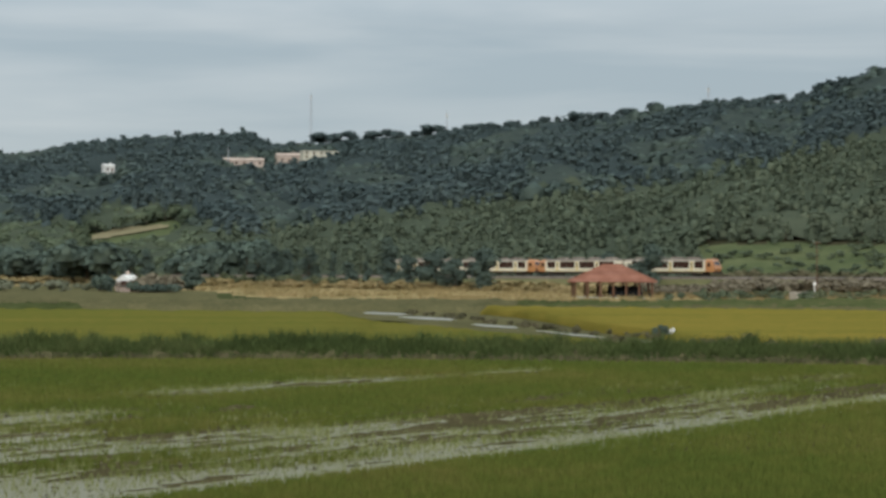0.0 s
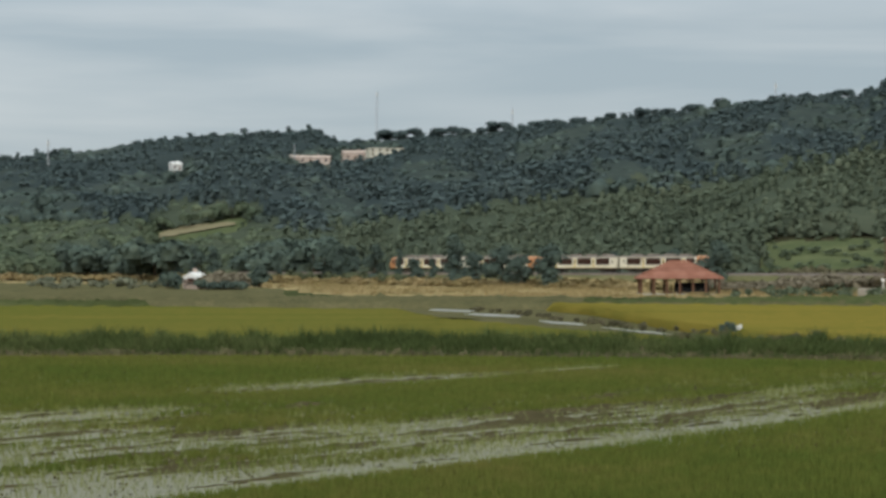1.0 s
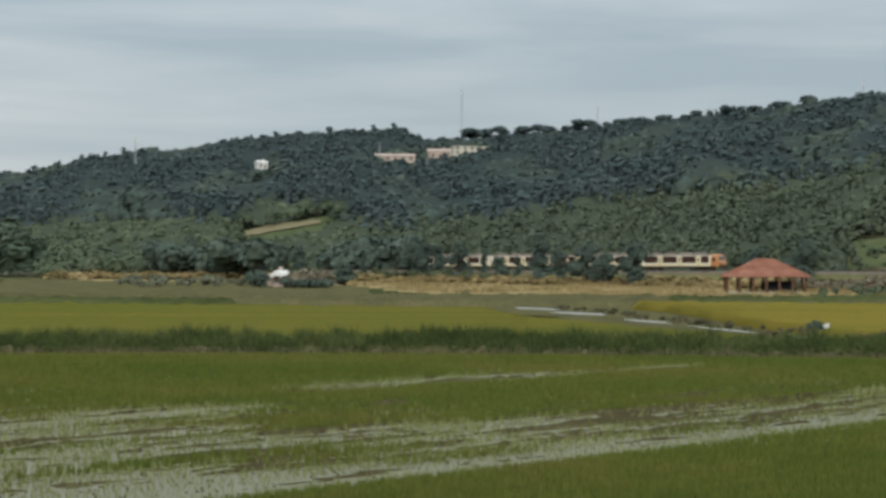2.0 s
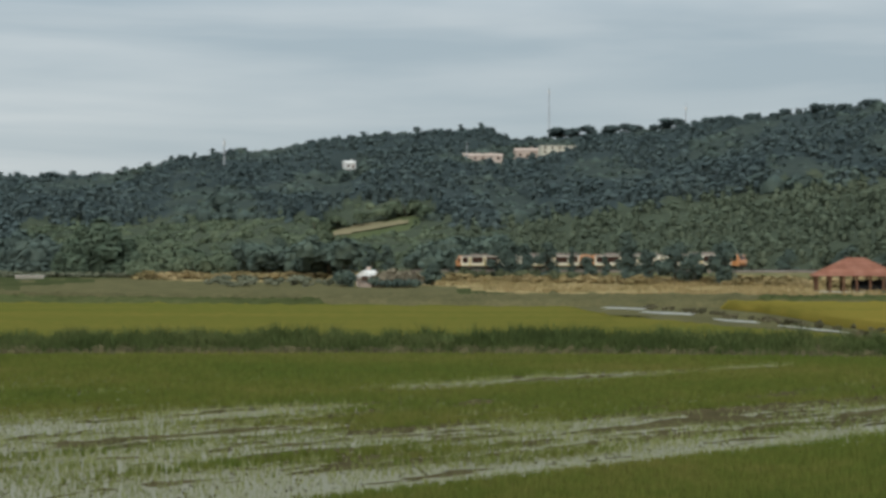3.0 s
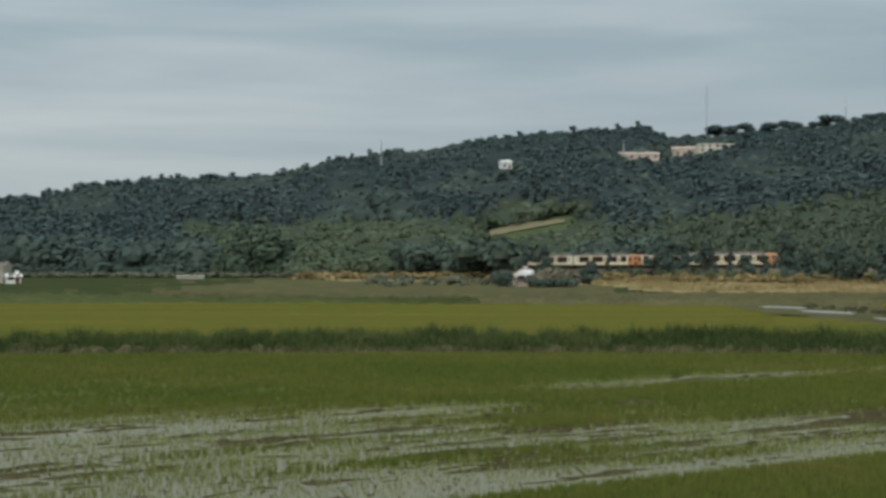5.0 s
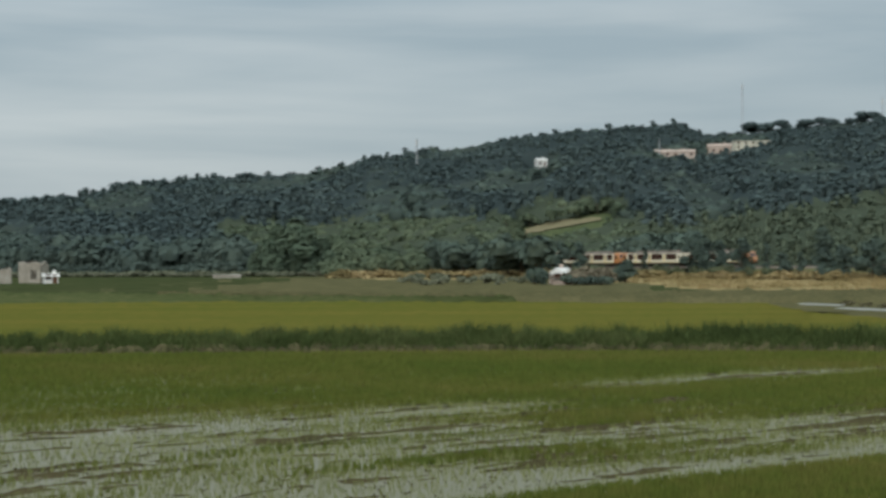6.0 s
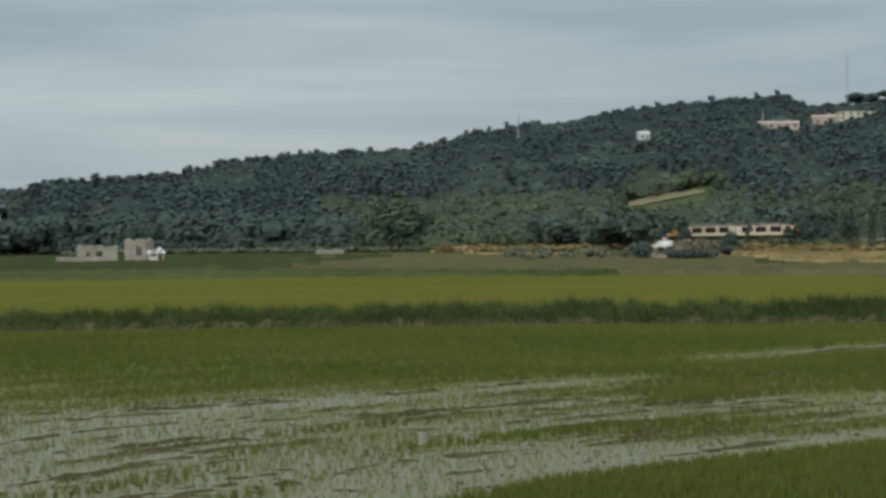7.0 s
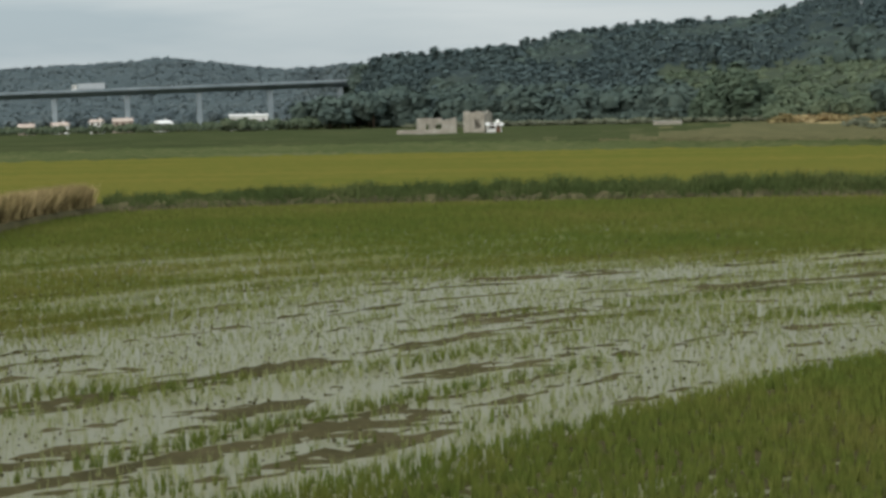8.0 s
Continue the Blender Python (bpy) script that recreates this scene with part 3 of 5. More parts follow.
# ---- foliage ----
def flakes(centres, radii, count, size, rng, flat=0.0):
    """Leaf clumps: small quads scattered over ellipsoids."""
    k = len(centres)
    which = rng.integers(0, k, count)
    d = rng.normal(0, 1, (count, 3))
    d /= np.linalg.norm(d, axis=1)[:, None]
    d[:, 2] = np.where(d[:, 2] < -0.25, -d[:, 2], d[:, 2])
    rad = rng.uniform(0.72, 1.06, count)
    c = centres[which] + d * radii[which] * rad[:, None]
    n = 0.8 * d + np.array([0, 0, 0.7]) + rng.normal(0, 0.16, (count, 3))
    n /= np.linalg.norm(n, axis=1)[:, None]
    t = np.cross(n, rng.normal(0, 1, (count, 3)))
    t /= np.linalg.norm(t, axis=1)[:, None]
    b = np.cross(n, t)
    s = size * rng.uniform(0.6, 1.4, count)
    t, b = t * s[:, None], b * s[:, None] * rng.uniform(0.5, 1.0, count)[:, None]
    v = np.stack([c - t, c - 0.3 * t + b, c + t, c + 0.2 * t - b], 1).reshape(-1, 3)
    return v, np.arange(4 * count).reshape(-1, 4)


def core(centres, radii, k=0.86):
    """Closed inner masses, so that crowns are not see-through all over."""
    vs, fs = [], []
    ring = 5
    for c, r in zip(centres, radii):
        b = len(vs)
        for z, q in ((-0.6, 0.75), (0.45, 0.85)):
            for i in range(ring):
                a = 6.2832 * (i + (0.5 if z > 0 else 0)) / ring
                vs.append(c + r * k * np.array([np.cos(a) * q, np.sin(a) * q, z]))
        vs.append(c + r * k * np.array([0, 0, 1.05]))
        t = len(vs) - 1
        for i in range(ring):
            i2 = (i + 1) % ring
            fs.append((b + i, b + i2, b + ring + i2, b + ring + i))
        fs += [(b + ring, b + ring + 1, b + ring + 2, t), (b + ring + 2, b + ring + 3, b + ring + 4, t), (b + ring + 4, b + ring, t, t - 1)][:2]
        fs.append((b + ring + 4, b + ring, t, b + ring + 4))
    return np.array(vs), np.array([f for f in fs if len(set(f)) == 4])


def tree_shape(kind, rng):
    """Crown lumps of a tree 1 m high: centres and radii."""
    if kind == "pine":
        n = 3
        z = np.linspace(0.26, 0.84, n)
        c = np.stack([rng.normal(0, 0.04, n), rng.normal(0, 0.04, n), z], 1)
        w = np.linspace(0.30, 0.12, n) * rng.uniform(0.8, 1.2, n)
        return c, np.stack([w, w, np.full(n, 0.24)], 1)
    if kind == "umbrella":
        n = 4
        c = np.stack([rng.normal(0, 0.22, n), rng.normal(0, 0.22, n), rng.uniform(0.78, 0.88, n)], 1)
        w = rng.uniform(0.28, 0.4, n)
        return c, np.stack([w, w, np.full(n, 0.17)], 1)
    if kind == "euca":
        n = 3
        z = np.linspace(0.22, 0.82, n)
        c = np.stack([rng.normal(0, 0.06, n), rng.normal(0, 0.06, n), z], 1)
        w = np.array([0.25, 0.23, 0.15]) * rng.uniform(0.8, 1.2, n)
        return c, np.stack([w, w, np.full(n, 0.24)], 1)
    n = 4
    c = np.stack([rng.normal(0, 0.24, n), rng.normal(0, 0.24, n), rng.uniform(0.28, 0.66, n)], 1)
    w = rng.uniform(0.26, 0.42, n)
    return c, np.stack([w, w, w * rng.uniform(0.7, 0.95, n)], 1)


def wood(name, kind, xy, zs, heights, mat, label, rng, count=36, size=0.085, variants=7, wide=1.0):
    """A wood in one mesh from a handful of tree forms, turned and scaled."""
    temps = []
    for _ in range(variants):
        c, r = tree_shape(kind, rng)
        v1, f1 = flakes(c, r, count, size, rng)
        v2, f2 = core(c, r)
        rodv = np.array([(np.cos(a) * 0.018, np.sin(a) * 0.018, z) for z in (-0.12, 0.6) for a in (0, 2.1, 4.2)])
        rodf = np.array([(0, 1, 4, 3), (1, 2, 5, 4), (2, 0, 3, 5)])
        v = np.concatenate([v1, v2, rodv])
        f = np.concatenate([f1, f2 + len(v1), rodf + len(v1) + len(v2)])
        m = np.concatenate([np.zeros(len(f1) + len(f2), int), np.ones(3, int)])
        temps.append((v, f, m))
    V, F, Mi, base = [], [], [], 0
    pick = rng.integers(0, variants, len(xy))
    turn = rng.uniform(0, 6.2832, len(xy))
    for k, (v, f, m) in enumerate(temps):
        sel = np.nonzero(pick == k)[0]
        if not len(sel):
            continue
        ca, sa, h = np.cos(turn[sel])[:, None], np.sin(turn[sel])[:, None], heights[sel][:, None]
        wd = wide * rng.uniform(0.85, 1.2, len(sel))[:, None] * h
        x = (v[None, :, 0] * ca - v[None, :, 1] * sa) * wd + xy[sel, 0][:, None]
        y = (v[None, :, 0] * sa + v[None, :, 1] * ca) * wd + xy[sel, 1][:, None]
        z = v[None, :, 2] * h + zs[sel][:, None]
        V.append(np.stack([x, y, z], -1).reshape(-1, 3))
        F.append((f[None] + (base + np.arange(len(sel)) * len(v))[:, None, None]).reshape(-1, 4))
        Mi.append(np.tile(m, len(sel)))
        base += len(sel) * len(v)
    ob = new(name, mesh_of(name, np.concatenate(V), np.concatenate(F), [mat, M_BARK], np.concatenate(Mi), True))
    return tagged(ob, label, "wood", kind="stuff")


# buildings on the slope: azimuth, elevation of the base; woods leave a gap before them
HILL_SPOTS = {"white_house": (1.40, 2.66), "long_house": (-2.30, 2.93), "pink_house": (-3.50, 2.99), "cream_villa": (-4.42, 3.11)}
HILL_D = {k: on_slope(*v) for k, v in HILL_SPOTS.items()}
# the clearing: a pale sloping field


def free(az, d, el):
    """False on the clearing."""
    lo = 0.80 + (1.9 - az) * 0.19
    return ~((az < -15.0) & (el < 0.85)) & ~((az > -0.45) & (az < 1.95) & (el > lo - 0.06) & (el < lo + 0.18))


def growth(az, d):
    """Lower growth before and about the houses."""
    g = np.ones(len(az))
    for k, (a, e) in HILL_SPOTS.items():
        hd, half = HILL_D[k], 0.5 if k == "white_house" else 0.62
        g = np.where((np.abs(az - a) < half) & (d > hd - 9) & (d < hd + 8), 0.0, g)
        g = np.where((np.abs(az - a) < half) & (d > hd - 150) & (d <= hd - 45), 0.2, g)
        g = np.where((np.abs(az - a) < half) & (d > hd - 45) & (d <= hd - 9), 0.34, g)
    lo = 0.80 + (1.9 - az) * 0.19
    el = np.degrees(np.arctan2(lie(az, d) - EYE, d))
    return np.where((az > -0.5) & (az < 2.0) & (el < lo) & (el > lo - 0.5), 0.36 * g, g)


# elevation up to which the light-leaved growth climbs, by azimuth
LIM_AZ = [-23, -20.2, -17.6, -14.4, -12, -9.7, -6.5, -3.4, -1.6, -0.9, 0.8, 2.3, 5.5, 7.0, 9.4, 10.4, 10.9, 19]
LIM_EL = [3.9, 3.45, 2.9, 2.3, 1.9, 1.75, 1.2, 0.85, 0.7, 1.5, 1.6, 1.0, 1.15, 0.9, 0.95, 0.8, -2.0, -2.0]


def leafy_zone(az, d, el):
    """Broad-leaved stretches of the wood: patches, the upper slope to the right, the middle slope to the left."""
    p = np.sin(az * 1.7 + 2.0 * np.sin(d * 0.012)) + np.sin(d * 0.021 + az * 0.6)
    lift = np.interp(az, [-14, -12], [0.6, 0.0]) * (el > np.interp(az, LIM_AZ, LIM_EL) + 0.8) + np.interp(az, [0.5, 2, 6.5, 8], [0, 0.7, 0.7, 0]) * (el < 2.3)
    return p + lift


n = 17500
ta = rng.uniform(-23, 33, n)
foot, ridge = np.interp(ta, AZ_FOOT, D_FOOT), np.interp(ta, AZ_RIDGE, D_RIDGE)
kk = rng.uniform(0, 1.06, n)
td = foot + 6 + (ridge - foot) * kk
tz = lie(ta, td)
tall = np.where((kk > 0.9) & (rng.uniform(0, 1, n) < 0.09), rng.uniform(1.05, 1.2, n), rng.uniform(0.85, 1.05, n))
te = np.degrees(np.arctan2(tz - EYE, td))
tx, ty = spot(ta, td)
patch = leafy_zone(ta, td, te) + rng.normal(0, 0.4, n)
grow = growth(ta, td)
ok = free(ta, td, te) & (grow > 0) & (rng.uniform(0, 1, n) < np.clip(0.45 + td / 1900, 0, 1))
lim = np.interp(ta, LIM_AZ, LIM_EL)
low = te < lim + rng.normal(0, 0.08, n)
euca = ok & low & (ta < -1.5)
scrub = ok & low & (ta >= -1.5) & (ta < 20)
pine = ok & ~low
xy = np.stack([tx, ty], 1)
wood("eucalyptus_wood", "euca", xy[euca], tz[euca], rng.uniform(4.5, 8.0, euca.sum()), M_EUCA, "young grey-green eucalyptus trees on the lower slope", rng, 22, 0.10, wide=1.25)
wood("scrub_wood", "round", xy[scrub], tz[scrub], rng.uniform(3.0, 7.5, scrub.sum()) * grow[scrub], M_SCRUB, "mixed light green bushes at the foot of the hill", rng, 24, 0.12, wide=1.1)
crest = (kk > 0.90) & (ta < -4.2) & (ta > -10.2)
tall = np.where(crest, 0.85, tall)
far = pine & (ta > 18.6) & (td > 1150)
pine = pine & ~far
leafy = pine & (patch > 0.7)
conifer = pine & ~leafy
wood("pine_wood", "pine", xy[conifer], tz[conifer], rng.uniform(8.2, 10.6, conifer.sum()) * (grow * tall)[conifer], M_HAZYPINE, "dark dense pine wood covering the hillside, distance haze tinted into its needles", rng, 20, 0.10, wide=1.35)
wood("far_wood", "round", xy[far], tz[far], rng.uniform(8.5, 11.0, far.sum()), M_FARHAZE, "distant woods on the hill beyond the viaduct, haze tinted into their leaves", rng, 22, 0.11, wide=1.15)
wood("oak_wood", "round", xy[leafy], tz[leafy], rng.uniform(8.4, 11.0, leafy.sum()) * (grow * tall)[leafy], M_OAK, "dark broad-leaved trees among the pines", rng, 22, 0.11, wide=1.15)
def umbrella_pine(m, h, w, seed):
    """A bare trunk with forking limbs under a flat crown."""
    r = np.random.default_rng(seed)
    o = thing("umbrella_pine", m, "tall umbrella pine with a flat dark crown on the ridge", "tree", "umbrella pines on the ridge")
    c, k = tree_shape("umbrella", r)
    c, k = c * np.array([w, w, h]), k * np.array([w, w, h])
    bm = bmesh.new()
    rod(bm, (0, 0, -1.0), (0, 0, h * 0.62), 0.34, 0.22, 7)
    for q in c:
        rod(bm, (0, 0, h * 0.58), tuple(q), 0.16, 0.07, 5)
    part("trunk", bm, M_BARK, o, "bare brown trunk with forking limbs")
    v1, f1 = flakes(c, k, 260, 0.055 * h, r)
    v2, f2 = core(c, k)
    crown = new("crown", mesh_of("crown", np.concatenate([v1, v2]), np.concatenate([f1, f2 + len(v1)]), M_HAZYPINE))
    crown.parent = o


# umbrella pines standing clear on the crest: azimuth, height of the top over the crest in degrees, breadth
crest_rng = random.Random(77)
CREST = [(-2.55, 0.06, 1.0), (-4.62, 0.20, 1.25), (-5.25, 0.18, 1.2), (-5.98, 0.16, 1.15), (-6.62, 0.12, 1.0), (-7.52, 0.20, 1.3), (-8.85, 0.10, 1.5), (-9.72, 0.12, 1.1)]
CREST += [(-4.5 - 0.42 * i + crest_rng.uniform(-0.12, 0.12), crest_rng.uniform(0.02, 0.15), crest_rng.uniform(0.7, 1.1)) for i in range(14)]
CREST += [(-10.6 - 0.6 * i + crest_rng.uniform(-0.25, 0.25), crest_rng.uniform(0.02, 0.16), crest_rng.uniform(0.55, 0.9)) for i in range(18)]
for i, (az, over, wide) in enumerate(CREST):
    d = float(np.interp(az, AZ_RIDGE, D_RIDGE)) - 6
    el = float(np.interp(az, AZ_SKY, EL_SKY)) + over + 0.06
    base = float(lie(az, d))
    h = EYE + d * math.tan(radians(el - 0.06)) - base
    umbrella_pine(pose(*spot(az, d), base, 0, 0, az), h, 0.85 * wide * h, 300 + i)

# closed undergrowth and lower canopy below the single crowns, a filler sheet with shade in its colours
ua, uk = np.meshgrid(np.arange(-24, 34.05, 0.11), np.linspace(0.0, 1.0, 230), indexing="ij")
foot, ridge = np.interp(ua, AZ_FOOT, D_FOOT) + 5, np.interp(ua, AZ_RIDGE, D_RIDGE)
ud = foot + (ridge - foot) * uk
uz = lie(ua, ud)
ue = np.degrees(np.arctan2(uz - EYE, ud))
ulim = np.interp(ua, LIM_AZ, LIM_EL)
lowland = ue < ulim + 0.10 + 0.14 * vnoise(ua * 3, ud / 20)
uh = np.where(lowland, 4.9, 8.9) * growth(ua.ravel(), ud.ravel()).reshape(ua.shape) * np.clip(uk * 26, 0, 1)
uh = uh * np.where((uk > 0.88) & (ua < -4.2) & (ua > -10.2), 0.95, 1.0)
# the undergrowth thins out some way behind the edges of the open land
inner = np.where(free(ua, ud, ue), 1.0, 0.0)
for _ in range(8):
    inner[1:-1] = np.minimum(inner[1:-1], 0.5 * inner[1:-1] + 0.25 * (inner[:-2] + inner[2:]))
    inner[:, 1:-1] = np.minimum(inner[:, 1:-1], 0.5 * inner[:, 1:-1] + 0.25 * (inner[:, :-2] + inner[:, 2:]))
uh = uh * np.clip((inner - 0.93) * 14, 0, 1)
for _ in range(3):
    uh[1:-1] = (uh[:-2] + uh[1:-1] + uh[2:]) / 3
    uh[:, 1:-1] = (uh[:, :-2] + uh[:, 1:-1] + uh[:, 2:]) / 3
ux, uy = spot(ua, ud)
uz = uz + uh * (0.90 + 0.12 * vnoise(ux / 2.6, uy / 2.6) + 0.13 * vnoise(ux / 5, uy / 5) + 0.14 * vnoise(ux / 14, uy / 14)) - 0.25
na, nk = ua.shape
idx = np.arange(na * nk).reshape(na, nk)
q = np.stack([idx[:-1, :-1], idx[1:, :-1], idx[1:, 1:], idx[:-1, 1:]], -1).reshape(-1, 4)[:, ::-1]
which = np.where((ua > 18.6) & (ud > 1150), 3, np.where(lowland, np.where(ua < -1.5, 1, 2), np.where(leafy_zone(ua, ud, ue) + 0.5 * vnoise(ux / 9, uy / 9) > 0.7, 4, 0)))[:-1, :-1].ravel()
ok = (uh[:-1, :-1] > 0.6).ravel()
tagged(new("wood_undergrowth", mesh_of("wood_undergrowth", np.stack([ux, uy, uz], -1).reshape(-1, 3), q[ok], [M_SHADE, M_LOWSHADE, M_LOWSHADE, M_FARSHADE, M_OAKSHADE], which[ok], True)), "closed lower canopy sheet filling gaps in the hillside woods, crown shade darkened into its colours", "wood", kind="stuff")

# the clearing: a tilted field of dry grass among the trees
M_CLEAR = material("dry_hill_field", [(0.145, 0.125, 0.070), (0.185, 0.160, 0.092), (0.225, 0.195, 0.115)], 0.95, 0.08, 0.9, 0.5)
ca_ = np.arange(-0.25, 1.86, 0.07)
rows_ = []
for a in ca_:
    lo = 0.80 + (1.9 - a) * 0.19
    rows_.append([on_slope(a, lo + 0.03 + q * np.interp(a, [-0.25, 1.0, 1.85], [0.06, 0.20, 0.15]) + 0.008 * math.sin(a * 9 + q)) for q in np.linspace(0, 1, 7)])
cd_ = np.array(rows_)
cA = np.repeat(ca_[:, None], 7, 1)
cx, cy = spot(cA, cd_)
idx = np.arange(cA.size).reshape(cA.shape)
q = np.stack([idx[:-1, :-1], idx[1:, :-1], idx[1:, 1:], idx[:-1, 1:]], -1).reshape(-1, 4)[:, ::-1]
tagged(new("hill_field", mesh_of("hill_field", np.stack([cx, cy, lie(cA, cd_) + 0.6], -1).reshape(-1, 3), q, M_CLEAR, None, True)), "small tilted field of dry grass among the trees", "field", kind="structure")

# ---- railway ----
def along(s, off=0.0):
    return TRACK_A + TRACK_U * s + TRACK_N * off


TRACK_YAW = math.degrees(math.atan2(TRACK_U[1], TRACK_U[0]))
TRACK = pose(*TRACK_A, RAIL_Z, 0, 0, TRACK_YAW)
bm = bmesh.new()
prev = None
for s in range(-160, 421, 10):
    ring = [bm.verts.new((s, o, z + random.uniform(-0.15, 0.15) * (z < -1))) for o, z in ((-12, -3.9), (-7.5, -2.3), (-4.2, -0.62), (4.2, -0.62), (8, -1.6), (14, -2.6))]
    if prev:
        for i in range(5):
            bm.faces.new((prev[i], prev[i + 1], ring[i + 1], ring[i]))
    prev = ring
bmesh.ops.recalc_face_normals(bm, faces=bm.faces)
emb = part("railway_embankment", bm, M_SLOPE)
emb.matrix_basis = TRACK
tagged(emb, "grassy railway embankment", "embankment", kind="structure")
railway = thing("railway_track", TRACK, "single railway track on brown ballast", "track", kind="structure")
part("ballast", hull([(s, o, z) for s in (-160, 420) for o, z in ((-2.9, -0.6), (-1.7, -0.16), (1.7, -0.16), (2.9, -0.6))]), M_BALLAST, railway)
for o in (-0.84, 0.84):
    part("rail", boxed(-160, 420, o - 0.04, o + 0.04, -0.16, 0.0), M_STEEL, railway)
sleeper = None
for i in range(240):
    if sleeper is None:
        sleeper = part("sleeper", boxed(-0.13, 0.13, -1.3, 1.3, -0.24, -0.12), M_CONC, railway)
        sleeper.location.x = -60
    else:
        o = new("sleeper", sleeper.data)
        o.parent = railway
        o.location.x = -60 + i * 0.7


# ---- train: two coupled units of two cars ----
CAR = 23.0


def rail_car(m):
    """A car whose cab is at its -x end; x along the track, cab end at 0."""
    car = thing("rail_car", m, "cream railcar with orange cab end and tinted windows", "train", "cars of the train")
    L = CAR
    prof = [(-1.42, 0.95), (-1.46, 1.3), (-1.44, 2.9), (-1.30, 3.35), (-0.9, 3.62), (0.9, 3.62), (1.30, 3.35), (1.44, 2.9), (1.46, 1.3), (1.42, 0.95)]

    def shell(x0, x1, lo, hi, name, mat, grow=0.0, label=""):
        sel = [(y * (1 + grow), max(lo, min(hi, z)) + (grow if z > 3 else 0)) for y, z in prof]
        bm = hull([(x, y, z) for x in (x0, x1) for y, z in sel])
        return part(name, bm, mat, car, label)

    shell(2.3, L, 0.95, 3.30, "body", M_CREAM, 0, "cream painted body side")
    shell(2.3, L, 3.30, 3.62, "roof", M_ROOFG, 0.004, "dusty brown roof")
    cab = hull([(x, y, z) for x, ys, z in ((0.35, 1.2, 0.9), (0.0, 1.25, 1.6), (0.25, 1.25, 2.3), (0.75, 1.1, 3.3), (1.0, 0.8, 3.58), (2.3, 1.42, 0.95), (2.3, 1.47, 1.3), (2.3, 1.45, 2.9), (2.3, 1.31, 3.36), (2.3, 0.9, 3.65)) for y in (-ys, ys)])
    cab = part("cab", cab, M_ORANGE, car, "orange driver's cab end")
    part("windscreen", hull([(x, y, z) for x, ys, z in ((0.20, 1.0, 2.30), (0.62, 0.92, 3.08), (0.36, 1.0, 2.30), (0.78, 0.92, 3.08)) for y in (-ys, ys)]), M_GLASS, cab)
    for y in (-1, 1):
        part("headlight", boxed(0.02, 0.12, y * 0.9 - 0.16, y * 0.9 + 0.16, 1.45, 1.65, bevel=0.03), M_WHITE, cab)
        part("cab_window", boxed(1.15, 1.85, y * 1.43 - 0.06, y * 1.42 + 0.06, 2.05, 2.85, bevel=0.02), M_GLASS, cab)
    part("bumper", boxed(-0.25, 0.5, -1.2, 1.2, 0.55, 1.0, bevel=0.06), M_UNDER, cab)
    # side windows: one short, then three long ones, with doors between
    spans = ((2.9, 5.0), (6.4, 10.4), (11.8, 15.8), (17.2, 21.0))
    for y in (-1, 1):
        for a, b in spans:
            w = part("side_window", boxed(a, b, y * 1.44 - 0.035, y * 1.44 + 0.035, 1.72, 3.12, bevel=0.02), M_GLASS, car)
            for k in range(1, 2 if b - a > 3 else 1):
                xm = a + (b - a) * k / 2
                part("window_bar", boxed(xm - 0.04, xm + 0.04, y * 1.47 - 0.03, y * 1.47 + 0.03, 1.72, 3.12), M_UNDER, w)
        for x, wd in ((5.4, 0.6), (10.8, 0.6), (16.2, 0.6), (21.5, 0.6)):
            dr = part("door", boxed(x, x + wd, y * 1.45 - 0.04, y * 1.45 + 0.04, 1.05, 3.05, bevel=0.03), M_YELLOW if x < 20 else M_CREAM, car, "narrow yellow door leaf" if x < 20 else "cream door leaf")
            part("door_window", boxed(x + 0.15, x + wd - 0.15, y * 1.475 - 0.03, y * 1.475 + 0.03, 2.0, 2.8), M_GLASS, dr)
        part("stripe", boxed(2.3, L, y * 1.465 - 0.01, y * 1.465 + 0.01, 1.02, 1.12), M_YELLOW, car)
    part("skirt", boxed(3.0, L - 0.3, -1.3, 1.3, 0.55, 0.96, bevel=0.05), M_UNDER, car, "dark grimy underframe")
    for x in (5.0, 9.2, 13.6, 18.2):
        part("roof_vent", boxed(x, x + 2.4, -0.7, 0.7, 3.6, 4.02, bevel=0.10), M_ROOFG, car)
    part("gangway", boxed(L, L + 0.42, -0.6, 0.6, 1.1, 3.2, bevel=0.05), M_UNDER, car)
    for x in (4.4, 19.4):
        bg = part("bogie", boxed(x - 1.7, x + 1.7, -1.05, 1.05, 0.38, 0.72, bevel=0.06), M_UNDER, car)
        for dx in (-1.2, 1.2):
            for y in (-0.78, 0.78):
                b = bmesh.new()
                rod(b, (x + dx, y - 0.07, 0.46), (x + dx, y + 0.07, 0.46), 0.46, 0.46, 16)
                part("wheel", b, M_STEEL, bg)
    return car


first_car = rail_car(Matrix())
CARS = [first_car] + [copy_thing(first_car, Matrix()) for _ in range(3)]
# start of each car along the track and whether its cab looks ahead
CAR_PLACES = ((1.2, 0), (48.1, 180), (48.6, 0), (95.5, 180))
TRAIN_V = 19.3


def train_rows(s0, turn):
    rows = []
    for t in (0.0, 2.0, 4.0, 6.0, 8.0):
        x, y = along(s0 + TRAIN_V * t)
        rows.append((t, pose(x, y, RAIL_Z, 0, 0, TRACK_YAW + turn)))
    return rows


